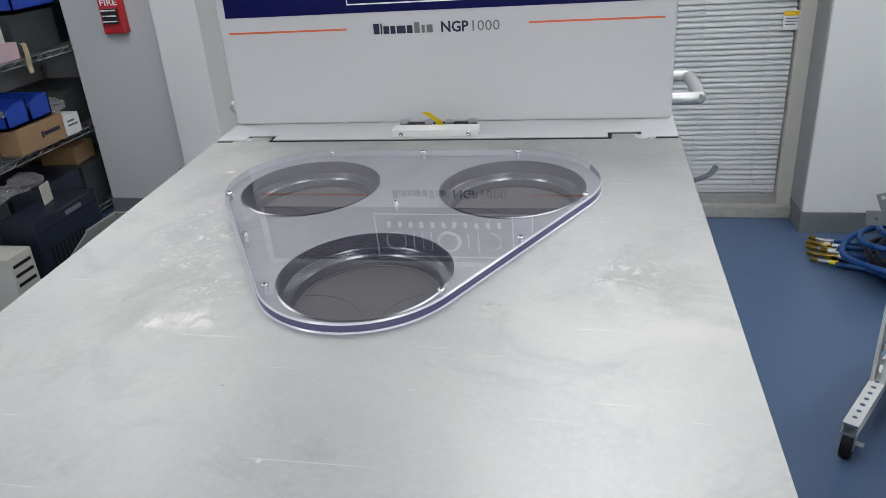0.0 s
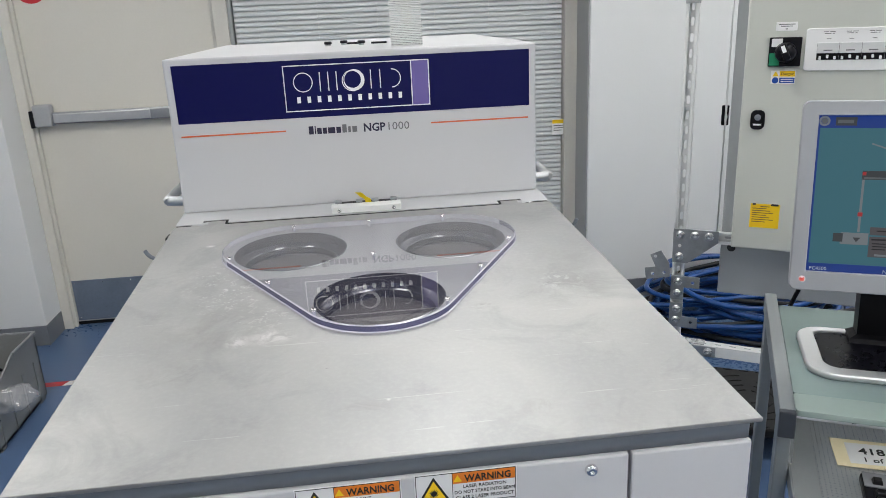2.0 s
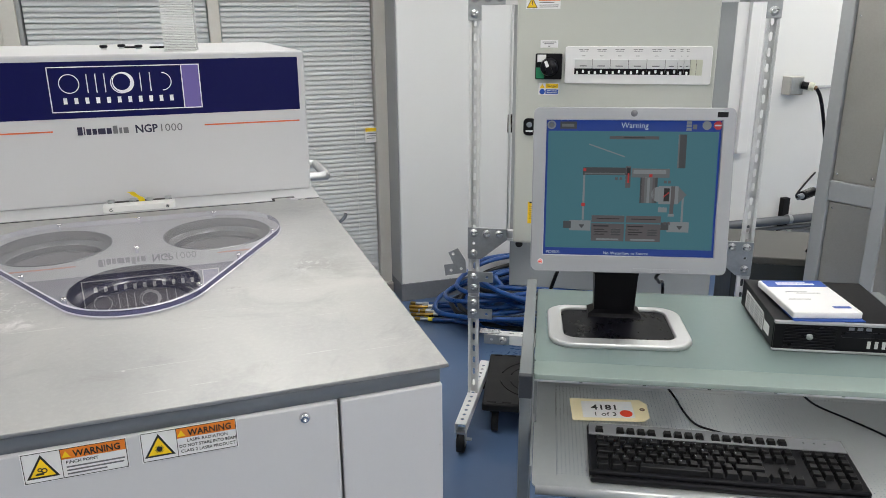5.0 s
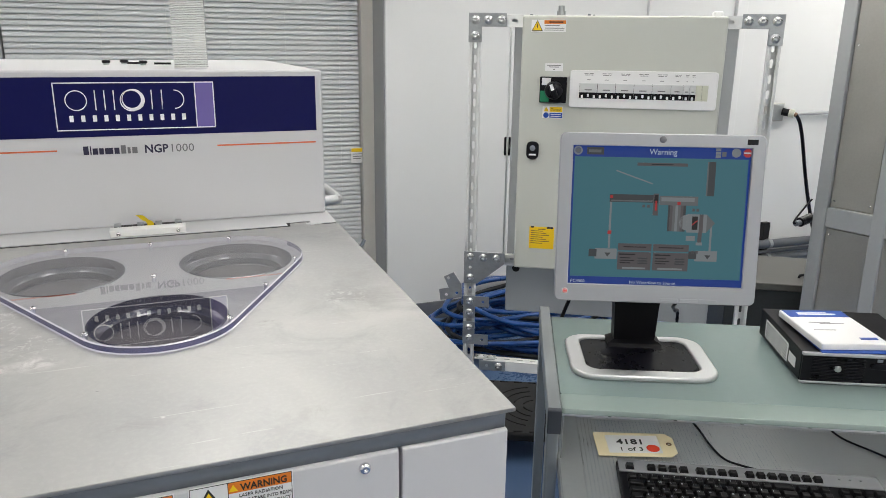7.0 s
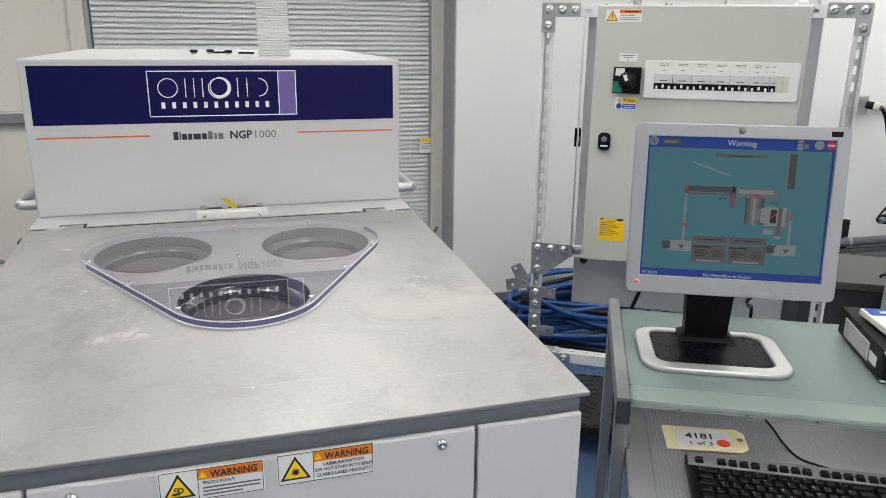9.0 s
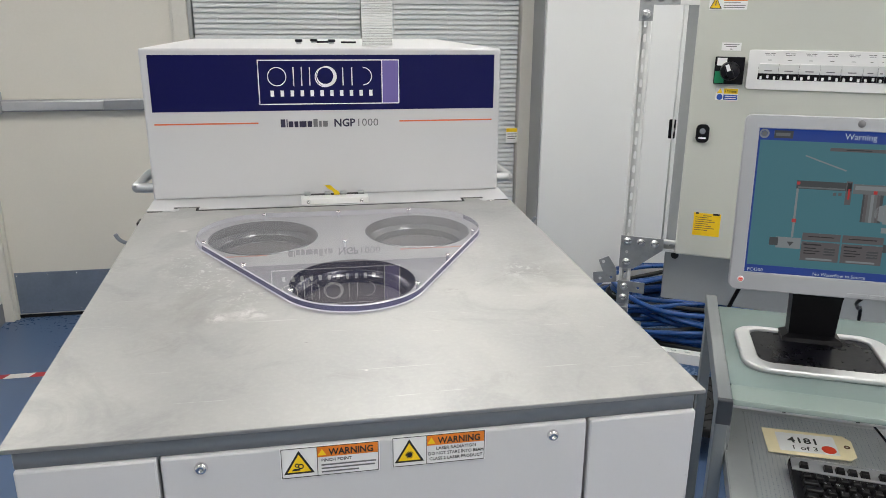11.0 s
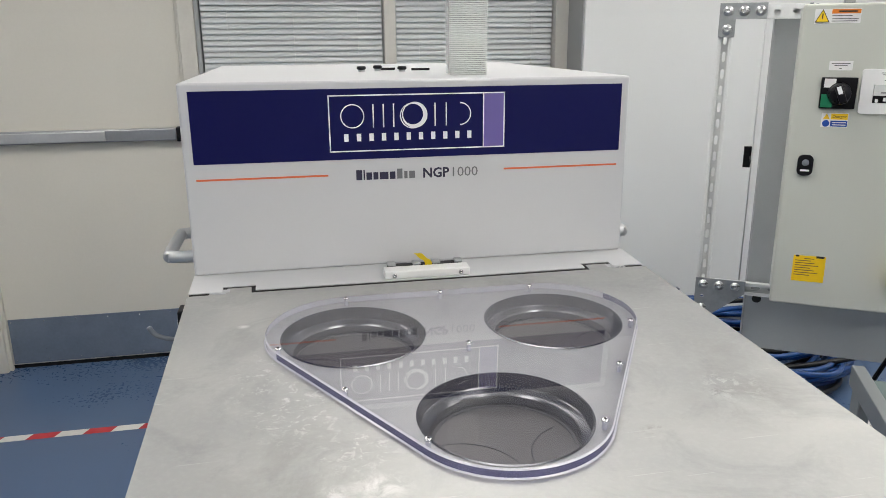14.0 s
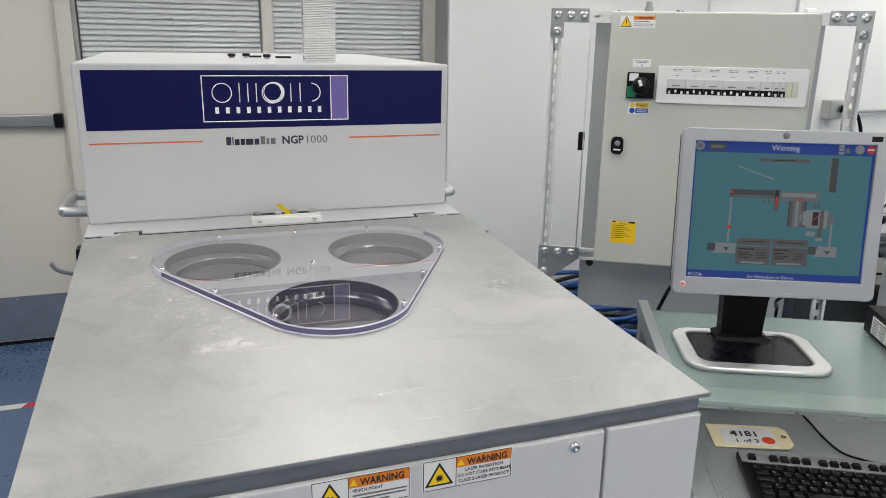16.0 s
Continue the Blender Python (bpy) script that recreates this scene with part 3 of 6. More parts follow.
slat_bm = bmesh.new()
W = 0.86
prof = [(-0.0125, -0.0015), (-0.006, 0.0012), (0.0, 0.002), (0.006, 0.0012), (0.0125, -0.0015)]
vs = [[slat_bm.verts.new((sx * W / 2, y, z)) for y, z in prof] for sx in (-1, 1)]
for i in range(4):
    slat_bm.faces.new((vs[0][i], vs[0][i + 1], vs[1][i + 1], vs[1][i]))
slat_mesh = mesh_of(slat_bm, M_slat, True, "slat")
for x0, x1 in ((-0.445, 0.394), (0.463, 1.256)):
    blind = root("venetian_blind", pose((x0 + x1) / 2, 3.842, 0), "closed white venetian blind with thin slats", "blind", "blinds in the glazed screen")
    w = x1 - x0
    part("head_rail", boxes((-w / 2, w / 2, -0.015, 0.015, 2.06, 2.10), bevel=0.003), M_slat, blind)
    part("bottom_rail", boxes((-w / 2, w / 2, -0.010, 0.010, 0.112, 0.126), bevel=0.003), M_slat, blind)
    z, i = 0.142, 0
    while z < 2.05:
        part("slat", slat_mesh, None, blind, m=pose(0, 0, z, 65.9 + random.uniform(-0.8, 0.8), random.uniform(-0.04, 0.04), 0) @ Matrix.Diagonal((w / W, 1, 1, 1)))
        z += 0.0258
    for u in (-0.36, 0.0, 0.36):
        part("ladder_cord", rods(((u * w, -0.013, 0.12), (u * w, -0.013, 2.08), 0.0012), seg=5), M_web, blind)
lab = root("door_notice", pose(1.243, 3.822, 0.950), "small white notice with a yellow head hung on the blind", "notice")
part("card", boxes((-0.045, 0.045, -0.003, 0.0, -0.043, 0.043)), M_lab_white, lab)
part("header", boxes((-0.043, 0.043, -0.0042, -0.003, 0.020, 0.040)), M_lab_ye, lab)
for k in range(3):
    part("print_line", boxes((-0.036, 0.030 - 0.01 * k, -0.0038, -0.003, 0.006 - 0.013 * k, 0.010 - 0.013 * k)), M_greyink, lab)

# ceiling troffers, all out of view; rows -2.3 and 2.75 are added fill
for y, row in ((-2.3, (0.9, 3.0)), (-0.3, (-1.2, 0.9, 3.0)), (2.1, (-1.35,)), (1.90, (0.42, 2.1, 3.6)), (2.75, (4.55,))):
    for x in row:
        li = root("ceiling_light", pose(x, y, CEIL), "unseen recessed white fluorescent ceiling light, switched on", "ceiling light", "ceiling lights")
        part("frame", outline_plate(rect_pts(-0.32, 0.32, -0.62, 0.62), [rect_pts(-0.29, 0.29, -0.59, 0.59)], -0.02, -0.001), M_lab_white, li)
        part("diffuser", boxes((-0.289, 0.289, -0.589, 0.589, -0.014, -0.008)), M_diffuser, li)


# floor tapes
def striped_tape(x0, y0, length, along_x, n):
    t = root("floor_tape", pose(x0, y0, 0, 0, 0, 0 if along_x else 90), "red and white striped hazard tape stuck on the floor", "floor tape")
    step = length / n
    for i in range(n):
        bm = bmesh.new()
        s = 0.02
        q = [(i * step, 0), ((i + 1) * step, 0), ((i + 1) * step + s, 0.046), (i * step + s, 0.046)]
        top = [bm.verts.new((x, y, 0.0012)) for x, y in q]
        bm.faces.new(top)
        part("stripe", bm, M_floortape_w if i % 2 else M_floortape_r, t)


striped_tape(-2.09, 3.105, 1.65, True, 15)
striped_tape(-0.405, 3.155, 0.60, False, 6)
yt = tagged(part("floor_line", boxes((-0.46, -0.39, 1.2, 3.10, 0.0, 0.0012)), M_floortape_y), "yellow tape line stuck on the floor", "floor tape")

# fire alarm station
fa = root("fire_alarm_station", pose(-2.06, 3.72, 1.130), "red fire alarm pull station with white lettering on the wall", "fire alarm")
part("body", boxes((-0.062, 0.062, -0.050, 0.0, -0.095, 0.095), bevel=0.008), M_firered, fa)
part("pull_handle", boxes((-0.042, 0.042, -0.066, -0.05, -0.045, 0.030), bevel=0.004), M_blackink, fa, "black recessed pull handle")
for k in range(3):
    part("white_rule", boxes((-0.040, 0.040, -0.0675, -0.066, -0.035 + 0.027 * k, -0.029 + 0.027 * k)), M_print_white, fa)
part("lettering", lettering("FIRE", 0.042, "CENTER", width=0.095, bold=0.0006), M_print_white, fa, m=facing(0, -0.0505, 0.045))

# ---- the plasma machine ----
LX0, LX1 = -0.197, 0.480
SLOPE = 2.45
LIDM = pose(0, 0.384, 1.202, SLOPE, 0, 0)
mach = root("process_machine", pose(0.14, 1.1, 0), "white process machine with a worn aluminium lid and navy band", "machine")
MI = mach.matrix_world.inverted()


def mpart(name, bm, material, label="", m=Matrix(), smooth=False, parent=None):
    return part(name, bm, material, parent or mach, label, (MI @ m) if parent is None else m, smooth)


HOLES = [(0.008, 0.567), (0.262, 0.567), (0.139, 0.353)]
HR = 0.087
tabs = [(0.382, 0.416), (-0.155, -0.121)]
lid_outline = [(LX0, 0.0), (LX1, 0.0), (0.470, 0.736), (0.416, 0.736), (0.415, 0.757), (0.383, 0.757), (0.382, 0.736), (-0.121, 0.736), (-0.122, 0.758), (-0.154, 0.758), (-0.155, 0.736), (-0.206, 0.736)]
lid = mpart("lid", outline_plate(lid_outline, [ring_pts(x, y, HR, 72) for x, y in HOLES], -0.005, 0.0, 0.0008), M_lid, "bare worn aluminium lid sheet with stains", LIDM)
part("lid_rim", outline_plate(rect_pts(LX0 + 0.006, LX1 - 0.006, 0.006, 0.73, 0.003), [ring_pts(x, y, HR + 0.003, 48) for x, y in HOLES], -0.0255, -0.0052), M_rim, lid, "grey rim under the lid sheet")
strip_outline = [(-0.206, 0.7450), (-0.161, 0.7450), (-0.161, 0.7645), (-0.115, 0.7645), (-0.115, 0.7450), (0.376, 0.7450), (0.376, 0.7645), (0.422, 0.7645), (0.422, 0.7450), (0.4695, 0.7450), (0.4695, 0.90), (-0.206, 0.90)]
mpart("rear_deck", outline_plate(strip_outline, [], -0.0012, 0.0006, 0.0004), M_white, "white painted deck strip behind the lid", LIDM)
# black strip added below the seam to draw the gap's shadow line
mpart("seam_shade_strip", boxes((-0.205, 0.4688, 0.7362, 0.7680, -0.0100, -0.0014)), M_rubber, "", LIDM)
for x0, x1 in ((-0.178, -0.150), (0.412, 0.440)):
    hg = mpart("hinge", boxes((x0, x1, 0.7415, 0.7545, -0.0035, 0.0002), bevel=0.0006, seg=1), M_alu, "pale steel hinge leaf", LIDM)
    part("pin", rods(((x0, 0.7400, -0.0022), (x1, 0.7400, -0.0022), 0.0022), seg=12), M_bolt, hg, smooth=True)
for i, (x, y) in enumerate(HOLES):
    cup = mpart("view_port", lathe([(HR + 0.0008, 0.0006), (HR - 0.0016, 0.0012), (HR - 0.0020, -0.0150), (HR - 0.0030, -0.0160), (HR - 0.0115, -0.0185), (HR - 0.0130, -0.0205), (HR - 0.0130, -0.0330)], 72, True), M_steel, "polished stepped steel port ring", LIDM @ Matrix.Translation((x, y, 0)))
    pl = part("platen", lathe([(0.0, -0.0315), (HR - 0.0128, -0.0315)], 64), M_platen, cup, "dull grey platen below the port")
    groove = [ring_pts(-0.055, -0.055, 0.062, 40, -20, 110), ring_pts(0.075, -0.035, 0.055, 40, 110, 200), ring_pts(0.0, 0.0, 0.0705, 60, 0, 359)]
    for g in groove:
        pts = [(a, b, -0.0312) for a, b in g if math.hypot(a, b) < HR - 0.0142]
        if len(pts) > 3:
            part("groove_line", tube(pts, 0.0006, 5), M_groove, cup)

# clear cover over the three ports
R = 0.1050


def hull_outline(r):
    c1, c2, c3 = HOLES
    return ring_pts(*c2, r, 26, -30, 90) + ring_pts(*c1, r, 26, 90, 210) + ring_pts(*c3, r, 26, 210, 330)


cover = root("clear_cover", LIDM, "clear acrylic cover plate with rounded corners screwed over three ports", "cover plate")
hull = hull_outline(R - 0.0014)
top_face = bpy.data.meshes.new("top_face")
top_face.from_pydata([(x, y, 0.0100) for x, y in hull], [], [tuple(range(len(hull)))])
part("top_face", top_face, M_acryl, cover)


def wall_loop(outline, z0, z1):
    n = len(outline)
    me = bpy.data.meshes.new("edge")
    me.from_pydata([(x, y, z0) for x, y in outline] + [(x, y, z1) for x, y in outline], [], [(i, (i + 1) % n, n + (i + 1) % n, n + i) for i in range(n)])
    me.shade_smooth()
    return me


def open_wall(line, z0, z1):
    n = len(line)
    me = bpy.data.meshes.new("edge")
    me.from_pydata([(x, y, z0) for x, y in line] + [(x, y, z1) for x, y in line], [], [(i, i + 1, n + i + 1, n + i) for i in range(n - 1)])
    me.shade_smooth()
    return me


ho = hull_outline(R)
# front edge carries the painted navy reflection, rear edge a painted pale gleam
part("cut_edge", open_wall(ho[52:] + ho[:14], 0.0015, 0.0085), M_acryl_edge, cover, "cut edge coloured like the navy band it reflects")
part("rear_edge", open_wall(ho[13:54], 0.0015, 0.0085), M_acryl_lip, cover)
n_out = len(hull_outline(R))
bev = bpy.data.meshes.new("bevel")
o1, o2, o3, o4 = hull_outline(R), hull_outline(R - 0.0015), hull_outline(R + 0.0016), hull_outline(R)
bev.from_pydata([(x, y, 0.0085) for x, y in o1] + [(x, y, 0.0100) for x, y in o2], [], [(i, (i + 1) % n_out, n_out + (i + 1) % n_out, n_out + i) for i in range(n_out)])
part("bevel_edge", bev, M_acryl_lip, cover)
lip = bpy.data.meshes.new("lip")
lip.from_pydata([(x, y, 0.0004) for x, y in o3] + [(x, y, 0.0016) for x, y in o4], [], [(i, (i + 1) % n_out, n_out + (i + 1) % n_out, n_out + i) for i in range(n_out)])
part("gasket_lip", lip, M_acryl_lip, cover)
for x, y in ((0.006, 0.6635), (0.134, 0.6635), (0.261, 0.6635), (0.136, 0.499), (-0.081, 0.524), (-0.013, 0.415), (0.054, 0.309), (0.224, 0.309), (0.286, 0.416), (0.349, 0.524)):
    s = screw(cover, Matrix.Translation((x, y, 0.0101)), 0.0038, 0.0020, "cap_screw")
    part("socket", lathe([(0.0, 0.0021), (0.0017, 0.0021)], 6), M_blackink, s)
    part("spacer", rods(((0, 0, -0.0096), (0, 0, -0.0004), 0.0026), seg=12), M_acryl_lip, s)

# cabinet below the lid
body = mpart("body", boxes((-0.188, 0.471, 0.402, 1.95, 0.13, 1.170), (-0.200, 0.465, 1.145, 1.95, 1.165, 1.222)), M_white)
for x0, x1, nm in ((-0.064, 0.3535, "front_panel"), (-0.190, -0.0672, "side_panel"), (0.3567, 0.4745, "side_panel")):
    mpart(nm, boxes((x0, x1, 0.386, 0.4015, 0.14, 1.1765), bevel=0.0022), M_white)
for x in (-0.028, 0.317):
    for z in (1.164, 0.20):
        mpart("panel_screw", _screw(0.0062, 0.005, M_chrome), None, "", facing(x, 0.386, z))
for x in (-0.15, 0.43):
    for y in (0.5, 1.85):
        c = mpart("caster", rods(((x - 0.016, y, 0.055), (x + 0.016, y, 0.055), 0.055), seg=24), M_rubber, "", Matrix(), True)
        part("fork", boxes((x - 0.024, x + 0.024, y - 0.03, y + 0.03, 0.115, 0.131), bevel=0.002), M_zinc, c)


# warning labels on the front panel
def warn_label(name, x0, x1, z0, z1, kind):
    lb = mpart(name, card(x0, x1, z0, z1, 0.3862, 0.0005), M_lab_white, "white and orange warning label with black triangle")
    y = 0.3855
    w, h = x1 - x0, z1 - z0
    d = x0 + w * 0.365
    for a in ((x0 + 0.001, x1 - 0.001, z0 + 0.0008, z0 + 0.0014), (x0 + 0.001, x1 - 0.001, z1 - 0.0014, z1 - 0.0008), (x0 + 0.001, x0 + 0.0016, z0 + 0.001, z1 - 0.001), (x1 - 0.0016, x1 - 0.001, z0 + 0.001, z1 - 0.001), (d, d + 0.0006, z0 + 0.001, z1 - 0.001)):
        part("rule", card(*a, y, 0.0002), M_blackink, lb)
    part("orange_head", card(d + 0.0006, x1 - 0.0017, z1 - 0.0125, z1 - 0.0015, y, 0.0002), M_lab_or, lb)
    cx, cz, r = x0 + w * 0.185, z0 + h * 0.40, h * 0.50
    tri = lambda k: [(cx + k * r * math.cos(radians(a)), cz + k * r * math.sin(radians(a))) for a in (90, 210, 330)]
    part("triangle_black", outline_plate(tri(1.0), [], 0, 0.0002), M_blackink, lb, m=facing(0, y, 0))
    part("triangle_yellow", outline_plate(tri(0.76), [], 0.0002, 0.0004), M_lab_ye, lb, m=facing(0, y, 0))
    if kind == "laser":
        star = [(cx + (r * (0.27 if i % 2 else 0.14)) * math.cos(radians(i * 11.25)), cz + (r * (0.27 if i % 2 else 0.14)) * math.sin(radians(i * 11.25))) for i in range(32)]
        part("star_mark", outline_plate(star, [], 0.0004, 0.0006), M_blackink, lb, m=facing(0, y, 0))
    else:
        part("roller_mark", outline_plate(ring_pts(cx + r * 0.10, cz - r * 0.02, r * 0.17, 18), [ring_pts(cx + r * 0.10, cz - r * 0.02, r * 0.10, 14)], 0.0004, 0.0006), M_blackink, lb, m=facing(0, y, 0))
        part("roller_mark", outline_plate(ring_pts(cx - r * 0.12, cz + r * 0.06, r * 0.13, 18), [ring_pts(cx - r * 0.12, cz + r * 0.06, r * 0.07, 14)], 0.0004, 0.0006), M_blackink, lb, m=facing(0, y, 0))
        part("finger_mark", outline_plate([(cx - r * 0.42, cz - r * 0.28), (cx + r * 0.06, cz - r * 0.28), (cx + r * 0.06, cz - r * 0.16), (cx - r * 0.30, cz - r * 0.14)], [], 0.0004, 0.0006), M_blackink, lb, m=facing(0, y, 0))
    hx = d + 0.0045
    part("mini_triangle", outline_plate([(hx - 0.0035, z1 - 0.0105), (hx + 0.0045, z1 - 0.0105), (hx + 0.0005, z1 - 0.0035)], [], 0.0002, 0.0004), M_lab_ye, lb, m=facing(0, y, 0))
    part("lettering", lettering("WARNING", 0.0098, width=0.043, bold=0.0002), M_blackink, lb, m=facing(d + 0.0115, y - 0.0003, z1 - 0.0108))
    if kind == "laser":
        for k, (t, wd) in enumerate((("LASER RADIATION", 0.040), ("DO NOT STARE INTO BEAM", 0.056), ("CLASS 2 LASER PRODUCT", 0.054))):
            part("lettering", lettering(t, 0.0048, "CENTER", width=wd), M_blackink, lb, m=facing((d + x1) / 2, y, z1 - 0.0178 - 0.0058 * k))
    else:
        part("lettering", lettering("PINCH POINT", 0.0046, width=0.029), M_blackink, lb, m=facing(d + 0.004, y, z1 - 0.0178))
        for k, wd in enumerate((0.053, 0.052, 0.036)):
            part("print_bar", card(d + 0.004, d + 0.004 + wd, z1 - 0.0222 - 0.0038 * k, z1 - 0.0206 - 0.0038 * k, y, 0.0002), M_greyink, lb)


warn_label("pinch_label", 0.0445, 0.1400, 1.1425, 1.1762, "pinch")
warn_label("laser_label", 0.1518, 0.2465, 1.1435, 1.1775, "laser")

# upper housing
BX0, BX1, BY, BZ = -0.2055, 0.4655, 1.200, 1.5165
hous = mpart("housing", boxes((BX0, BX1, BY, 1.93, 1.2375, BZ), bevel=0.004, seg=3), M_white, "white upper housing with a navy band")
part("navy_band", card(-0.1915, 0.4525, 1.4025, 1.5050, BY - 0.0002), M_navy, hous, "navy blue vinyl band")
YF = BY - 0.0009
for a in ((0.001, 0.265, 1.4138, 1.4156), (0.001, 0.265, 1.4944, 1.4962), (0.001, 0.0028, 1.4138, 1.4962), (0.2632, 0.265, 1.4138, 1.4962), (0.2312, 0.2330, 1.4138, 1.4962)):
    part("emblem_rule", card(*a, YF, 0.0003), M_print_white, hous)
part("emblem_panel", card(0.2330, 0.2632, 1.4156, 1.4944, YF, 0.0003), M_lav, hous, "lavender emblem panel")
zc = 1.4655
for x in (0.0355, ):
    part("emblem_ring", outline_plate(ring_pts(x, zc, 0.0175, 40), [ring_pts(x, zc, 0.0159, 40)], 0, 0.0003), M_print_white, hous, m=facing(0, YF, 0))
for x in (0.066, 0.081, 0.096, 0.158, 0.175):
    part("emblem_bar", card(x - 0.0009, x + 0.0009, zc - 0.017, zc + 0.017, YF, 0.0003), M_print_white, hous)
part("emblem_ring", outline_plate(ring_pts(0.1275, zc, 0.0190, 44), [ring_pts(0.1250, zc + 0.001, 0.0150, 44)], 0, 0.0003), M_print_white, hous, m=facing(0, YF, 0))
part("emblem_ring", outline_plate(ring_pts(0.1245, zc - 0.001, 0.0190, 44), [ring_pts(0.1250, zc - 0.0005, 0.0180, 44)], 0, 0.0003), M_print_white, hous, m=facing(0, YF, 0))
part("emblem_arc", outline_plate(ring_pts(0.196, zc, 0.0170, 26, -90, 90) + ring_pts(0.196, zc, 0.0153, 26, -90, 90)[::-1], [], 0, 0.0003), M_print_white, hous, m=facing(0, YF, 0))
for i in range(11):
    x = 0.0225 + i * 0.01845
    part("emblem_block", card(x, x + 0.0064, 1.4290, 1.4400, YF, 0.0003), M_print_white, hous)
for x0, x1 in ((-0.190, -0.003), (0.265, 0.450)):
    part("orange_rule", card(x0, x1, 1.3785, 1.3812, BY - 0.0002), M_orange, hous, "orange printed rule")
for i in range(9):
    wd = (0.0098, 0.0032, 0.0095, 0.0085, 0.0142, 0.0095, 0.0092, 0.0060, 0.0100)[i]
    x = 0.0375 + (0, 0.0108, 0.0150, 0.0255, 0.0350, 0.0502, 0.0612, 0.0720, 0.0795)[i]
    tall = i in (0, 1, 6)
    part("mark_bar", card(x + 0.0006, x + wd - 0.0006, 1.3712, 1.3862 if tall else 1.3822, BY - 0.0002), M_ink if i < 6 else M_greyink, hous)
part("lettering", lettering("NGP", 0.0208, width=0.040, bold=0.0005), M_ink, hous, m=facing(0.1380, BY - 0.0004, 1.3712))
part("lettering", lettering("1000", 0.0208, width=0.039), M_greyink, hous, m=facing(0.1802, BY - 0.0004, 1.3712))
for sx, x in ((-1, BX0), (1, BX1)):
    h = part("side_handle", tube([(x, 1.300, 1.241), (x + sx * 0.034, 1.300, 1.241), (x + sx * 0.047, 1.304, 1.241), (x + sx * 0.052, 1.318, 1.241), (x + sx * 0.052, 1.440, 1.241), (x + sx * 0.047, 1.454, 1.241), (x + sx * 0.034, 1.458, 1.241), (x, 1.458, 1.241)], 0.0100, 12, smooth_steps=4), M_alu, hous, "satin aluminium side handle")
    part("release_hook", tube([(x, 1.10, 1.185), (x + sx * 0.02, 1.098, 1.181), (x + sx * 0.042, 1.095, 1.190), (x + sx * 0.050, 1.093, 1.203)], 0.0035, 8, smooth_steps=4), M_rim, mach, "", m=MI)

latch = mpart("lid_catch", boxes((-0.2160, -0.2075, 1.082, 1.112, 1.150, 1.2255), bevel=0.002), M_pcblack, "black lid catch at the hinge side")
part("catch_screw", rods(((-0.2185, 1.097, 1.205), (-0.2158, 1.097, 1.205), 0.005), seg=12), M_bolt, latch)

# catch block with its connector
cat = root("catch_block", LIDM, "white polymer catch block with a black connector behind it", "catch")
part("block", boxes((0.069, 0.196, 0.748, 0.772, 0.0008, 0.0125), bevel=0.0015), M_hdpe, cat)
part("connector", boxes((0.076, 0.190, 0.774, 0.786, 0.0008, 0.012), bevel=0.001), M_pcblack, cat)
for x in (0.082, 0.120, 0.150, 0.184):
    part("pin_cover", boxes((x - 0.006, x + 0.006, 0.773, 0.788, 0.012, 0.0155), bevel=0.001), M_zinc, cat)
for x in (0.083, 0.182):
    screw(cat, Matrix.Translation((x, 0.748, 0.006)) @ UP, 0.0035, 0.002)
tp = tagged(part("tape_flag", ribbon([(0.137, 1.152, 1.2475), (0.1365, 1.151, 1.252), (0.134, 1.149, 1.256), (0.129, 1.147, 1.259), (0.125, 1.145, 1.263), (0.122, 1.143, 1.267), (0.118, 1.140, 1.270)], 0.011), M_yellow), "curled yellow tape flag on the catch", "tape")

# loose things on the housing
def knob_piece(x, y, lean):
    k = root("rubber_stopper", pose(x, y, BZ, 0, 0, lean), "small black rubber stopper standing on the white housing", "stopper", "stoppers on the housing")
    part("cap", lathe([(0.0, 0.0095), (0.007, 0.0095), (0.0085, 0.0075), (0.0085, 0.0045), (0.006, 0.003), (0.0, 0.003)], 16), M_black, k)
    part("collar", lathe([(0.006, 0.003), (0.006, 0.0), (0.0, 0.0)], 16), M_zinc, k)
    return k


knob_piece(0.078, 1.50, 0); knob_piece(0.112, 1.54, 0); knob_piece(0.150, 1.48, 0)
for x, y, a in ((0.128, 1.545, 10), (0.188, 1.51, -5)):
    tagged(part("loose_pin", rods(((-0.016, 0, 0.0025), (0.018, 0, 0.0025), 0.0022), seg=8), M_pcblack, m=pose(x, y, BZ, 0, 0, a)), "thin black pin lying on the white housing", "pin")
stack = root("tile_stack", pose(0.2385, 1.345, BZ, 0, 0, -6), "tall stack of thin milky plastic tiles on the housing", "tile stack")
tile_mesh = mesh_of(boxes((-0.031, 0.031, -0.031, 0.031, 0, 0.0026), bevel=0.0006, seg=1), M_tile, name="tile")
for i in range(110):
    part("tile", tile_mesh, None, stack, m=pose(random.uniform(-0.0004, 0.0004), random.uniform(-0.0004, 0.0004), 0.0032 * i, 0, 0, random.uniform(-0.5, 0.5)))


# ---- electrical enclosure on a strut frame ----
enc = root("control_enclosure", pose(1.236, 1.864, 0, 0, 0, -32), "pale grey wall-type control enclosure with breakers and rotary isolator", "control cabinet")
EW = 0.597
part("door", boxes((0, EW, 0, 0.022, 0.853, 1.652), bevel=0.006, seg=3), M_encl, enc)
part("body", boxes((0.006, EW - 0.006, 0.023, 0.165, 0.858, 1.647), bevel=0.004), M_encl, enc)
part("rear_box", boxes((-0.052, 0.687, 0.315, 0.41, 0.585, 1.644), bevel=0.004), M_encl_back, enc, "mid-grey steel back box")
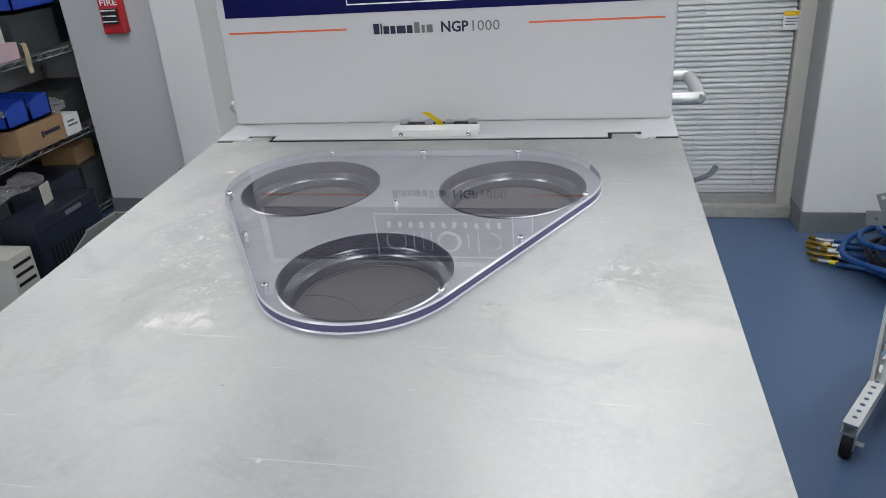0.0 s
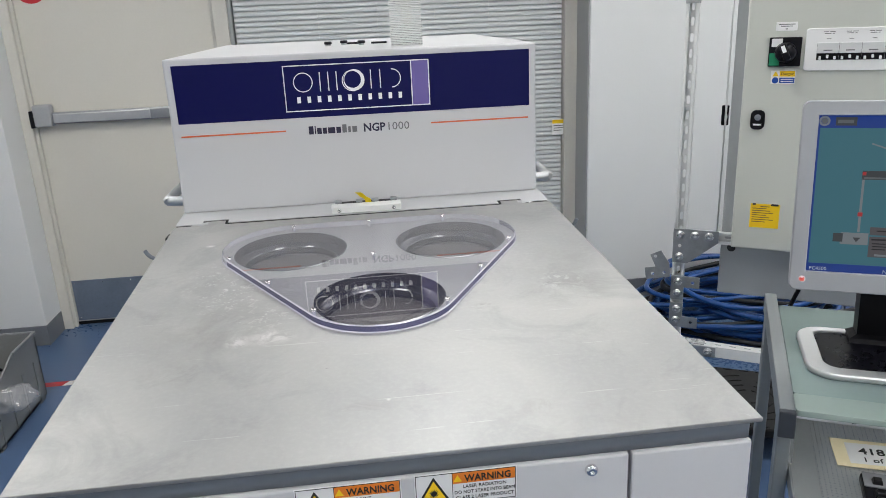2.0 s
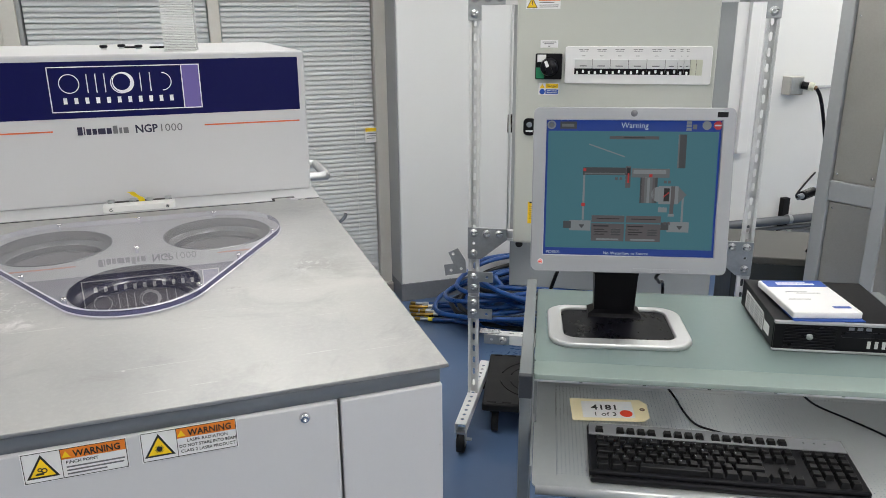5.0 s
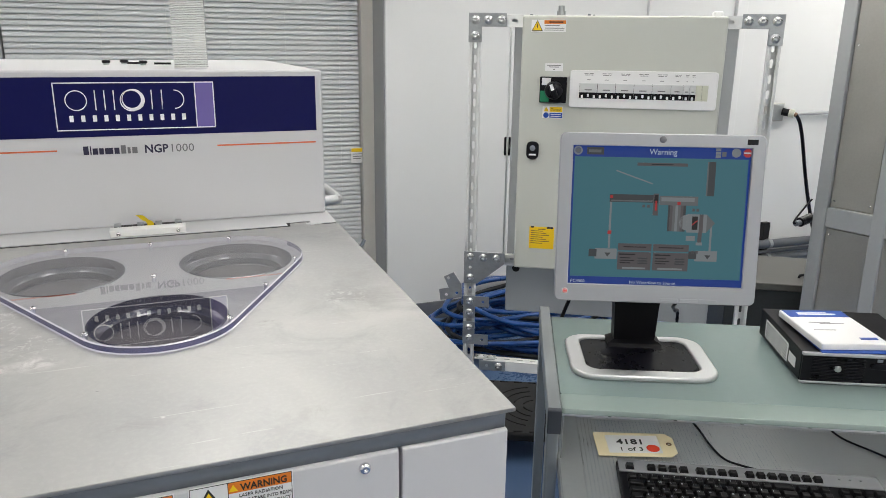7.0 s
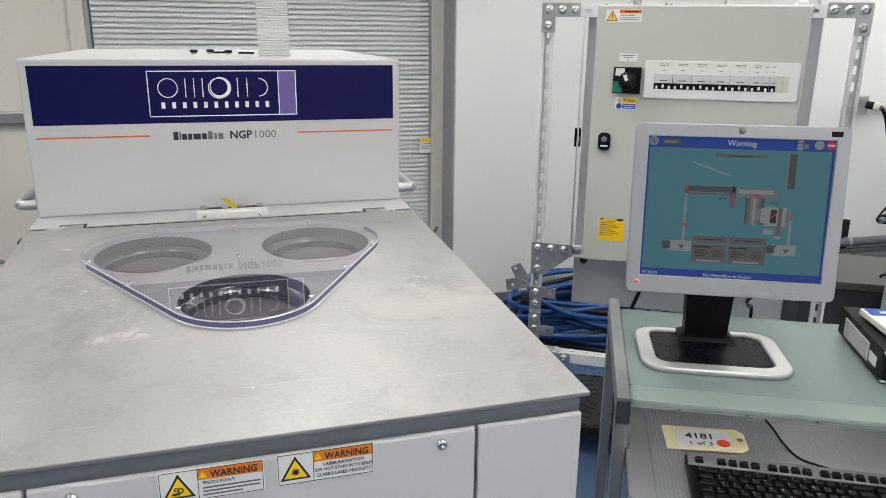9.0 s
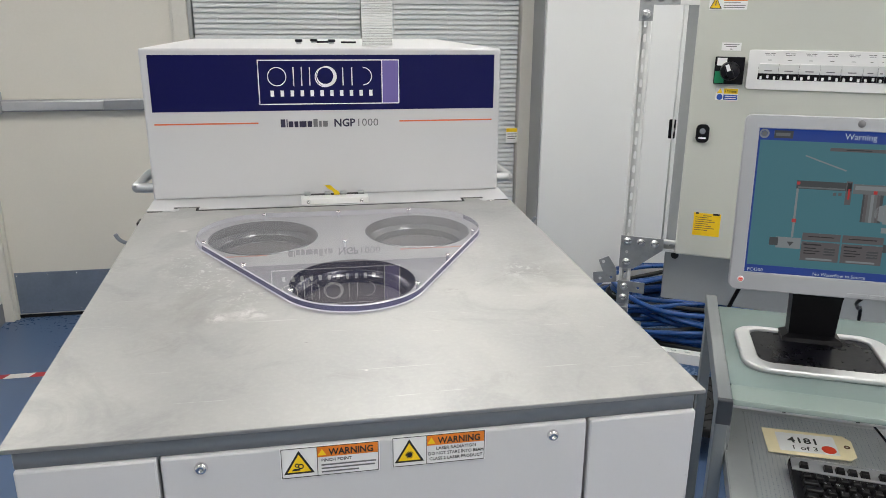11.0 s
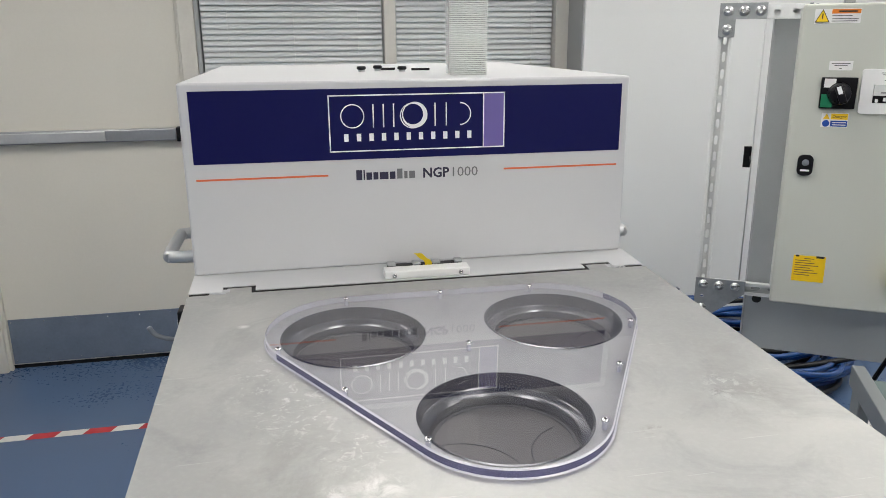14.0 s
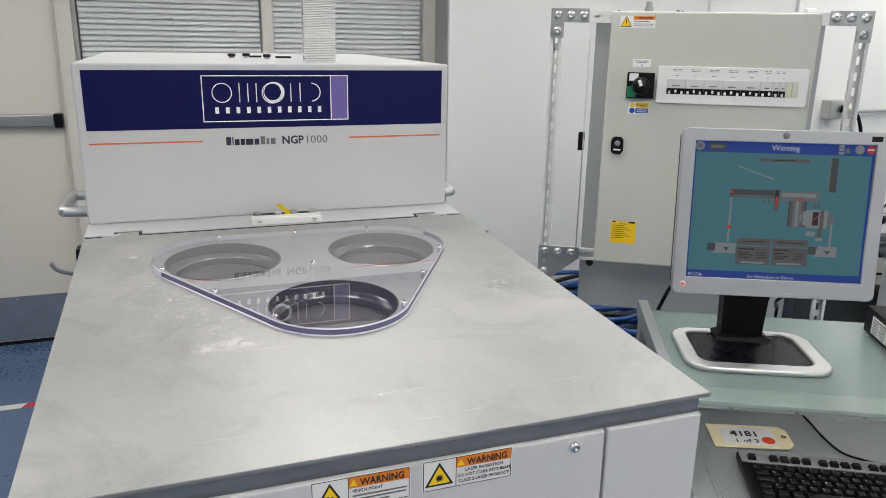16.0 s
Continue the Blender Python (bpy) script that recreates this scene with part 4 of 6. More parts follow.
part("key_hole", lathe([(0.0, 0.002), (0.011, 0.002), (0.014, 0.0)], 20), M_blackink, enc, m=facing(-0.016, 0.3145, 0.755))
part("top_gland", rods(((0.112, 0.09, 1.646), (0.112, 0.09, 1.668), 0.014), ((0.112, 0.09, 1.668), (0.112, 0.09, 1.684), 0.010), seg=12), M_zinc, enc)
for u, h in ((0.022, 0.007), (0.198, 0.009)):
    part("top_stud", rods(((u, 0.06, 1.646), (u, 0.06, 1.650 + h), 0.005), ((u + 0.014, 0.07, 1.646), (u + 0.014, 0.07, 1.648 + h), 0.004), seg=8), M_rim, enc)
part("top_boss", boxes((0.560, 0.590, 0.05, 0.09, 1.646, 1.668), bevel=0.006), M_lab_white, enc)
esc = part("breaker_panel", outline_plate(rect_pts(0.153, 0.583, 1.383, 1.492, 0.006), [rect_pts(0.180, 0.558, 1.408, 1.456)], 0, 0.006, 0.0012), M_lab_white, enc, "white breaker cover panel", m=facing(0, 0, 0))
part("slot_back", boxes((0.178, 0.560, -0.0006, 0.0, 1.406, 1.458)), M_pcblack, esc, m=facing(0, 0, 0).inverted())
x = 0.181
for wd, poles in ((0.054, 3), (0.054, 3), (0.054, 3), (0.054, 3), (0.054, 3), (0.036, 2), (0.018, 1), (0.018, 1)):
    bk = part("breaker", boxes((x + 0.0006, x + wd - 0.0006, -0.010, -0.001, 1.428, 1.455), (x + 0.0006, x + wd - 0.0006, -0.005, -0.001, 1.409, 1.428), bevel=0.0008, seg=1), M_mcb, enc)
    part("toggle_slot", boxes((x + 0.0006, x + wd - 0.0006, -0.0062, -0.005, 1.410, 1.4275)), M_pcblack, bk)
    for k in range(poles):
        c = x + wd * (k + 0.5) / poles
        part("toggle", boxes((c - 0.0030, c + 0.0030, -0.013, -0.005, 1.411 + 0.0035 * (k % 2), 1.4200 + 0.0035 * (k % 2)), bevel=0.001, seg=1), M_print_white, bk)
    part("rating_mark", boxes((x + wd * 0.3, x + wd * 0.7, -0.0106, -0.010, 1.434, 1.437)), M_greyink, bk)
    for k, (zz, spread) in enumerate(((1.4830, ((0.24, 0.46), (0.52, 0.76))), (1.4785, ((0.28, 0.58), (0.63, 0.72))), (1.4645, ((0.40, 0.60),)))):
        for a, b in spread:
            part("print_bar", boxes((x + wd * a, x + wd * b, -0.0068, -0.0062, zz, zz + 0.0017)), M_greyink, esc, m=facing(0, 0, 0).inverted())
    x += wd
for wd in (0.018, 0.0185):
    part("blank", boxes((x + 0.0005, x + wd - 0.0005, -0.006, -0.001, 1.409, 1.455), bevel=0.0006, seg=1), M_blank, enc)
    x += wd
iso = part("isolator_plate", boxes((0.061, 0.143, -0.014, 0.0, 1.394, 1.472), bevel=0.002), M_pcblack, enc, "black isolator switch plate")
part("green_corner", boxes((0.0635, 0.090, -0.0146, -0.014, 1.397, 1.430)), M_green, iso)
part("white_corner", boxes((0.067, 0.094, -0.0146, -0.014, 1.447, 1.469)), M_lab_white, iso)
kn = part("knob", lathe([(0.0, 0.034), (0.020, 0.034), (0.024, 0.030), (0.026, 0.010), (0.028, 0.0)], 28), M_black, iso, m=facing(0.104, -0.014, 1.432))
part("knob_grip", boxes((-0.009, 0.009, -0.024, 0.024, 0.034, 0.042), bevel=0.003), M_black, kn, m=pose(0, 0, 0, 0, 0, 22))
part("knob_mark", boxes((-0.005, 0.005, 0.002, 0.021, 0.042, 0.0426)), M_print_white, kn, m=pose(0, 0, 0, 0, 0, 22))


def patch(parent, spans, material, y=-0.0004, name="print_patch"):
    for a, b, c, d in spans:
        part(name, boxes((a, b, y - 0.0004, y, c, d)), material, parent)


dl = part("danger_label", boxes((0.072, 0.134, -0.0006, 0.0, 1.346, 1.382)), M_lab_white, enc, "small danger label, yellow over blue")
patch(dl, [(0.094, 0.133, 1.3655, 1.3805)], M_lab_ye, -0.0006)
patch(dl, [(0.094, 0.133, 1.3475, 1.3625)], M_lab_blue, -0.0006)
part("mandatory_disc", outline_plate(ring_pts(0.0835, 1.355, 0.0085, 24), [], 0.0006, 0.001), M_lab_blue, dl, m=UP)
part("hazard_triangle", outline_plate([(0.0755, 1.3665), (0.0915, 1.3665), (0.0835, 1.3805)], [], 0.0006, 0.001), M_lab_ye, dl, m=UP)
part("lettering", lettering("Danger", 0.0105, "CENTER", width=0.032), M_blackink, dl, m=facing(0.1135, -0.0011, 1.3697))
patch(dl, [(0.098, 0.130, 1.3568, 1.3590), (0.098, 0.130, 1.3508, 1.3530)], M_lab_white, -0.0011)
nl = part("name_plate", boxes((0.074, 0.128, -0.0012, 0.0, 1.489, 1.512), bevel=0.0005, seg=1), M_lab_white, enc)
patch(nl, [(0.080, 0.122, 1.505, 1.5072), (0.086, 0.116, 1.500, 1.5022), (0.098, 0.104, 1.4925, 1.4950)], M_greyink, -0.0012)
wl = part("warning_label", boxes((0.027, 0.131, -0.0006, 0.0, 1.604, 1.639)), M_lab_white, enc, "white label with yellow triangle and orange head")
part("hazard_triangle", outline_plate([(0.030, 1.608), (0.060, 1.608), (0.045, 1.636)], [ring_pts(0.045, 1.617, 0.002, 8)], 0.0006, 0.001), M_lab_ye, wl, m=UP)
part("triangle_edge", outline_plate([(0.028, 1.6065), (0.062, 1.6065), (0.045, 1.6385)], [[(0.031, 1.6085), (0.059, 1.6085), (0.045, 1.6355)]], 0.0006, 0.0012), M_blackink, wl, m=UP)
part("bolt_mark", boxes((0.0438, 0.0462, -0.0014, -0.001, 1.615, 1.628)), M_blackink, wl)
patch(wl, [(0.0655, 0.130, 1.6275, 1.638)], M_lab_or, -0.0006)
patch(wl, [(0.080, 0.122, 1.631, 1.6345)], M_blackink, -0.0011)
patch(wl, [(0.067, 0.112, 1.6215, 1.6235), (0.067, 0.126, 1.6140, 1.6160), (0.067, 0.124, 1.6085, 1.6105)], M_greyink, -0.0006)
yl = part("yellow_plate", boxes((0.048, 0.128, -0.0008, 0.0, 0.923, 0.996)), M_lab_ye, enc, "yellow rating label")
patch(yl, [(0.053, 0.062, 0.992, 0.997), (0.104, 0.124, 0.991, 0.997)], M_blackink, -0.0008)
patch(yl, [(0.075, 0.100, 0.987, 0.989)] + [(0.053, 0.092 + 0.03 * ((k * 7) % 3) / 3, 0.981 - 0.0068 * k, 0.983 - 0.0068 * k) for k in range(7)], M_brown, -0.0008)
lk = part("door_lock", outline_plate(rect_pts(0.030, 0.064, 1.219, 1.270, 0.012), [], 0, 0.012, 0.002), M_pcblack, enc, "black door lock", m=UP)
part("key_way", lathe([(0.0, 0.014), (0.0075, 0.014), (0.009, 0.012)], 18), M_rim, lk, m=Matrix.Translation((0.047, 1.252, 0)))
part("logo_bar", boxes((0.036, 0.058, 1.229, 1.234, 0.012, 0.0124)), M_print_white, lk)
ep = part("stop_plate", boxes((0.268, 0.335, -0.001, 0.0, 1.019, 1.040), bevel=0.0004, seg=1), M_lab_white, enc)
patch(ep, [(0.276, 0.327, 1.031, 1.0335), (0.284, 0.320, 1.0245, 1.027)], M_greyink, -0.001)
es = part("emergency_stop", boxes((0.277, 0.327, -0.030, 0.0, 0.925, 0.995), bevel=0.010, seg=3), M_yellow, enc, "yellow emergency stop housing")
part("shroud", boxes((0.281, 0.323, -0.050, -0.028, 0.983, 0.995), (0.281, 0.323, -0.050, -0.028, 0.925, 0.937), bevel=0.006), M_yellow, es)
part("stop_button", lathe([(0.0, 0.058), (0.017, 0.057), (0.021, 0.052), (0.021, 0.046), (0.012, 0.042), (0.012, 0.028)], 24), M_red, es, "red mushroom button", m=facing(0.302, 0, 0.960))

frm = root("strut_frame", pose(1.233, 2.207, 0, 0, 0, -32), "wheeled frame of white slotted strut with zinc brackets", "frame")
FW = 0.976


def slotted(length, w, z0, z1, pitch=0.05, sl=0.028, sw=0.0095):
    holes = []
    n = int((length - 0.03) / pitch)
    for i in range(n):
        c = 0.03 + pitch * i + 0.01
        holes.append(rect_pts(-sw / 2, sw / 2, c - sl / 2, c + sl / 2, sw * 0.48, 3))
    return outline_plate(rect_pts(-w / 2, w / 2, 0, length), holes, z0, z1)


def strut(parent, m, length, name="strut"):
    """A C-shaped slotted channel along local y; its open side looks along local z."""
    s = part(name, slotted(length, 0.0405, -0.0020, 0.0005), M_web, parent, m=m)
    part("flange", boxes((-0.0205, -0.0182, 0, length, -0.0020, 0.0187), (-0.0182, -0.0100, 0, length, 0.0165, 0.0187), bevel=0.0006, seg=1), M_strut, s)
    part("flange", boxes((0.0182, 0.0205, 0, length, -0.0020, 0.0187), (0.0100, 0.0182, 0, length, 0.0165, 0.0187), bevel=0.0006, seg=1), M_strut, s)
    return s


for u in (0.0, FW):
    strut(frm, facing(u, 0, 0.125), 1.54, "post")
for u in (0.112,):
    part("inner_upright", slotted(0.86, 0.036, -0.002, 0.002, 0.05, 0.018, 0.008), M_web, frm, m=facing(u, 0.11, 0.79) @ pose(0, 0, 0, 0, 90 if u < 0.5 else -90, 0))
for z, a, b in ((1.643, 0.02, FW - 0.02), (0.797, 0.02, FW - 0.02)):
    strut(frm, facing(a, 0, z) @ pose(0, 0, 0, 0, 0, -90), b - a, "cross_bar")
part("bar_face", slotted(FW - 0.19, 0.040, 0.0188, 0.0208, 0.05, 0.020, 0.011), M_strut, frm, m=facing(0.095, 0, 1.643) @ pose(0, 0, 0, 0, 0, -90))
low = part("low_bar", slotted(FW - 0.12, 0.040, 0.018, 0.0205, 0.05, 0.024, 0.007), M_strut, frm, m=pose(0.06, 0, 0.372, 0, 0, -90))
part("low_face", boxes((0.06, FW - 0.06, -0.0215, -0.019, 0.352, 0.3925), bevel=0.0006, seg=1), M_strut, frm)
for u in (0.0, FW):
    ft = part("foot", slotted(0.56, 0.042, 0.019, 0.0215, 0.036, 0.015, 0.015), M_strut, frm, m=pose(u, -0.27, 0.104))
    part("foot_side", boxes((-0.0215, -0.019, 0, 0.56, -0.016, 0.0188), (0.019, 0.0215, 0, 0.56, -0.016, 0.0188)), M_strut, ft)
    for yy in (0.02, 0.54):
        cs = part("caster", rods(((-0.013, yy, -0.062), (0.013, yy, -0.062), 0.042), seg=24), M_rubber, ft, "", smooth=True)
        part("fork", boxes((-0.018, -0.0145, yy - 0.016, yy + 0.016, -0.075, -0.016), (0.0145, 0.018, yy - 0.016, yy + 0.016, -0.075, -0.016), (-0.018, 0.018, yy - 0.02, yy + 0.02, -0.022, -0.014)), M_zinc, cs)
        part("brake_tab", boxes((0.018, 0.040, yy - 0.010, yy + 0.010, -0.052, -0.048), bevel=0.001), M_zinc, cs)


def bracket(outer, bolts, holes=(), label="zinc bracket", y=-0.0195, t=0.005):
    b = part("bracket", outline_plate(outer, [ring_pts(hx, hz, 0.0065, 12) for hx, hz in holes], 0, t, 0.0006), M_zinc, frm, label, m=facing(0, y, 0))
    for bx, bz in bolts:
        s = part("bolt", SCREWB, None, b, m=Matrix.Translation((bx, bz, t)))
    return b


SCREWB = lathe([(0.0, 0.0045), (0.004, 0.0045), (0.005, 0.0078), (0.0085, 0.0062), (0.0105, 0.0022), (0.0150, 0.0016), (0.0150, 0.0)], 18)
SCREWB.materials.append(M_bolt)
for sx, o in ((1, 0.0), (-1, FW)):
    X = lambda *p: [(o + sx * a, b) for a, b in p]
    bracket(X((-0.021, 1.668), (0.108, 1.668), (0.108, 1.624), (0.024, 1.624), (0.024, 1.572), (-0.021, 1.572)), X((0.002, 1.646), (0.046, 1.646), (0.090, 1.646), (0.002, 1.594)), label="L-shaped zinc corner plate")
    bracket(X((-0.021, 0.822), (0.128, 0.822), (0.128, 0.782), (0.030, 0.700), (-0.021, 0.700)), X((0.002, 0.802), (0.050, 0.802), (0.098, 0.802), (0.002, 0.722)), X((0.002, 0.762)), "triangular zinc gusset plate")
bracket([(-0.021, 0.648), (0.075, 0.648), (0.075, 0.608), (0.022, 0.608), (0.022, 0.560), (-0.021, 0.560)], [(0.002, 0.627), (0.002, 0.583)], [(0.053, 0.627)])
bracket([(-0.021, 0.545), (0.022, 0.545), (0.022, 0.495), (0.075, 0.495), (0.075, 0.455), (-0.021, 0.455)], [(0.002, 0.522), (0.002, 0.480)], [(0.053, 0.475)])
bracket([(-0.110, 0.622), (-0.028, 0.640), (-0.032, 0.690), (-0.062, 0.735), (-0.098, 0.716), (-0.078, 0.672), (-0.116, 0.664)], [], [(-0.080, 0.712), (-0.088, 0.645), (-0.048, 0.654)], y=-0.012)
for u0 in (0.045, FW - 0.145):
    bracket(rect_pts(u0, u0 + 0.10, 0.353, 0.391), [(u0 + 0.075, 0.372)], [(u0 + 0.03, 0.372)], y=-0.0222)
    tb = part("top_clip", boxes((u0 - 0.02, u0 + 0.06, -0.02, 0.02, 0.393, 0.397), bevel=0.0008, seg=1), M_zinc, frm)
    for k in (0.0, 0.04):
        part("bolt", SCREWB, None, tb, m=pose(u0 + k, 0, 0.397))
part("cable_clip", boxes((0.089, 0.113, 0.215, 0.234, 1.150, 1.220), (0.108, 0.113, 0.108, 0.216, 1.180, 1.190), bevel=0.002, seg=1), M_pcblack, frm)

# ---- computer cart ----
CARTM = pose(1.02, 1.235, 0, 0, 0, -27)
cart = root("computer_cart", CARTM, "grey steel computer cart with frosted green glass top and keyboard tray", "cart")
part("glass_top", outline_plate(rect_pts(0.0, 0.78, -0.410, 0.0, 0.006), [], 0.918, 0.930, 0.0015), M_cartglass, cart, "frosted pale green glass top").visible_shadow = False
# the lighter look of this strip is put into its colour
part("glass_front", outline_plate(rect_pts(0.0, 0.78, -0.470, -0.4105, 0.006), [], 0.918, 0.9296, 0.0015), M_cartglass_lip, cart, "front strip of the glass, coloured paler where no pan lies beneath").visible_shadow = False
for x0 in (-0.028, 0.786):
    rl = part("side_rail", boxes((x0, x0 + 0.024, -0.500, 0.034, 0.902, 0.944), bevel=0.002), M_cart, cart)
    part("end_cap", boxes((x0 - 0.0005, x0 + 0.0245, -0.512, -0.499, 0.898, 0.9445), bevel=0.002), M_cart_dark, rl)
    part("front_leg", boxes((x0 + 0.001, x0 + 0.023, -0.490, -0.440, 0.10, 0.903), bevel=0.003), M_cart, cart)
    part("rear_leg", boxes((x0 + 0.001, x0 + 0.023, -0.045, 0.01, 0.10, 0.903), bevel=0.003), M_cart, cart)
    sk = part("floor_rail", boxes((x0, x0 + 0.024, -0.60, 0.05, 0.07, 0.102), bevel=0.002), M_cart, cart)
    for yy in (-0.56, 0.01):
        w = part("wheel", rods(((x0 + 0.001, yy, 0.034), (x0 + 0.023, yy, 0.034), 0.034), seg=20), M_rubber, sk, smooth=True)
    part("clamp_knob", rods(((x0 - 0.022, -0.44, 0.585), (x0, -0.44, 0.585), 0.016), seg=10), M_pcblack, cart)
part("rear_beam", boxes((-0.004, 0.784, -0.04, -0.01, 0.885, 0.9165), bevel=0.002), M_cart, cart)
for k in range(6):
    part("bracket_slot", boxes((0.085 + 0.118 * k, 0.091 + 0.118 * k, -0.4565, -0.455, 0.9095, 0.9150)), M_black, cart)
part("front_strip", boxes((0.0, 0.78, -0.455, -0.447, 0.906, 0.9175)), M_alu, cart)
tray = part("keyboard_tray", outline_plate(rect_pts(0.045, 0.72, -0.615, -0.275), [], 0.807, 0.809), M_tray, cart, "perforated steel keyboard tray")
part("tray_edge", outline_plate(rect_pts(0.002, 0.782, -0.652, -0.250, 0.012), [rect_pts(0.0445, 0.7205, -0.6155, -0.2745)], 0.8065, 0.8095), M_traysolid, tray)
part("tray_lip", tube([(0.008, -0.650, 0.801), (0.395, -0.650, 0.801), (0.776, -0.650, 0.801)], 0.0088, 12), M_traysolid, tray)
part("tray_back", boxes((0.002, 0.782, -0.252, -0.248, 0.80, 0.826)), M_cart_dark, tray)
for x0 in (-0.003, 0.783):
    part("slide", boxes((x0, x0 + 0.004, -0.62, -0.15, 0.796, 0.826), bevel=0.001), M_zinc, tray)
for x0 in (0.0, 0.776):
    part("tray_arm", boxes((x0, x0 + 0.006, -0.44, -0.10, 0.80, 0.90)), M_cart, cart)
part("lower_shelf", boxes((-0.004, 0.784, -0.42, 0.0, 0.20, 0.222), bevel=0.002), M_cart, cart)

# keyboard
kbd = root("keyboard", CARTM @ pose(0.100, -0.622, 0.810, 2.0, 0, -1.2), "black full-size keyboard with a silver top strip", "keyboard")
part("case", boxes((0, 0.456, 0, 0.152, 0, 0.017), bevel=0.004), M_pcblack, kbd)
part("wrist_edge", boxes((0.002, 0.454, -0.010, 0.002, 0.0, 0.010), bevel=0.003), M_pcblack, kbd)
part("silver_strip", boxes((0.002, 0.454, 0.112, 0.151, 0.0172, 0.0195), bevel=0.001), M_kbdsilver, kbd, "silver strip behind the keys")
KEY_MESHES = {}


def key(x, y, w, d=0.0165, sign=""):
    k = (round(w, 4), round(d, 4))
    if k not in KEY_MESHES:
        bm = boxes((-w / 2, w / 2, -d / 2, d / 2, 0, 0.010))
        for v in bm.verts:
            if v.co.z > 0.005:
                v.co.x *= 1 - 0.005 / w
                v.co.y = v.co.y * (1 - 0.005 / d) + 0.0006
        bmesh.ops.bevel(bm, geom=list(bm.edges), offset=0.0007, segments=1, affect="EDGES")
        KEY_MESHES[k] = mesh_of(bm, M_key, name="key")
    ob = part("key", KEY_MESHES[k], None, kbd, m=pose(x, y, 0.0165))
    if sign:
        part("legend", lettering(sign, 0.0052, "LEFT", 0.0001), M_barcap, ob, m=Matrix.Translation((-0.0048, 0.0004, 0.0102)))


P = 0.0190
for r, widths in enumerate(((1.25, 1.25, 1.25, 6.25, 1.25, 1.25, 1.25, 1.25), (1.25, 1, 1, 1, 1, 1, 1, 1, 1, 1, 1, 1, 2.75), (1.75,) + (1,) * 12 + (1.25,), (1.5,) + (1,) * 12 + (1.5,), (1,) * 13 + (2,))):
    x = 0.012
    signs = ("", "\\ZXCVBNM,./", " ASDFGHJKL;'#", " QWERTYUIOP[]", "`1234567890-=")[r]
    for i, w in enumerate(widths):
        sign = signs[i].strip() if i < len(signs) and w == 1 else ""
        key(x + w * P / 2, 0.016 + r * P, w * P - 0.0022, sign=sign)
        x += w * P
for grp in ((0,), (2, 3, 4, 5), (6.5, 7.5, 8.5, 9.5), (11, 12, 13, 14)):
    for c in grp:
        key(0.012 + (c + 0.5) * P, 0.125, P - 0.0025, 0.0150)
for c in range(3):
    key(0.308 + c * P, 0.125, P - 0.0025, 0.0150)
    for r in (3, 4):
        key(0.308 + c * P, 0.016 + r * P, P - 0.0022)
    key(0.308 + c * P, 0.016, P - 0.0022)
key(0.308 + P, 0.016 + P, P - 0.0022)
for c in range(4):
    for r in range(5):
        if not (c == 1 and r == 0):
            key(0.378 + c * P, 0.016 + r * P, P - 0.0022)
for k in range(3):
    part("status_light", lathe([(0.0, 0.0208), (0.0018, 0.0206), (0.0022, 0.0195)], 8), M_scr_light, kbd, m=Matrix.Translation((0.385 + 0.018 * k, 0.134, 0)))
tagged(part("keyboard_cable", tube([(0.375, -0.470, 0.824), (0.345, -0.440, 0.815), (0.315, -0.415, 0.813), (0.300, -0.365, 0.813), (0.292, -0.315, 0.815), (0.268, -0.270, 0.835), (0.262, -0.22, 0.85)], 0.0022, 8, smooth_steps=6), M_black, m=CARTM), "thin black keyboard cable across the tray", "cable")
tagged(part("mouse_cable", tube([(0.70, -0.50, 0.813), (0.665, -0.42, 0.813), (0.615, -0.36, 0.814), (0.570, -0.31, 0.815), (0.545, -0.27, 0.826), (0.525, -0.262, 0.834), (0.505, -0.258, 0.832)], 0.0022, 8, smooth_steps=6), M_black, m=CARTM), "thin black mouse cable across the tray", "cable")

# asset tag
tg = root("asset_tag", CARTM @ pose(0.078, -0.430, 0.8102, 0, 0, 3), "cream card tag with a white label and a red dot", "tag")
tb = outline_plate([(0, 0.002), (0.138, 0), (0.152, 0.014), (0.154, 0.066), (0.142, 0.082), (0.0, 0.086)], [ring_pts(0.142, 0.044, 0.0025, 10)], 0, 0.0008)
part("card", tb, M_tag, tg, m=pose(0, 0, 0.0015, 2, -1.2, 0))
part("eyelet", outline_plate(ring_pts(0.142, 0.044, 0.0055, 16), [ring_pts(0.142, 0.044, 0.0026, 10)], 0, 0.0004), M_brown, tg, m=pose(0, 0, 0.0024, 2, -1.2, 0))
tl = part("paper_label", outline_plate(rect_pts(0.022, 0.124, 0.012, 0.074), [], 0, 0.0002), M_lab_white, tg, m=pose(0, 0, 0.0024, 2, -1.2, 0))
part("lettering", lettering("4181", 0.026, "CENTER", width=0.050, bold=0.0004), M_blackink, tl, m=pose(0.068, 0.042, 0.0004))
part("lettering", lettering("1 of 3", 0.018, "CENTER", width=0.042), M_blackink, tl, m=pose(0.066, 0.019, 0.0004))
part("red_dot", outline_plate(ring_pts(0.108, 0.028, 0.0125, 24), [], 0.0003, 0.0006), M_redot, tl)

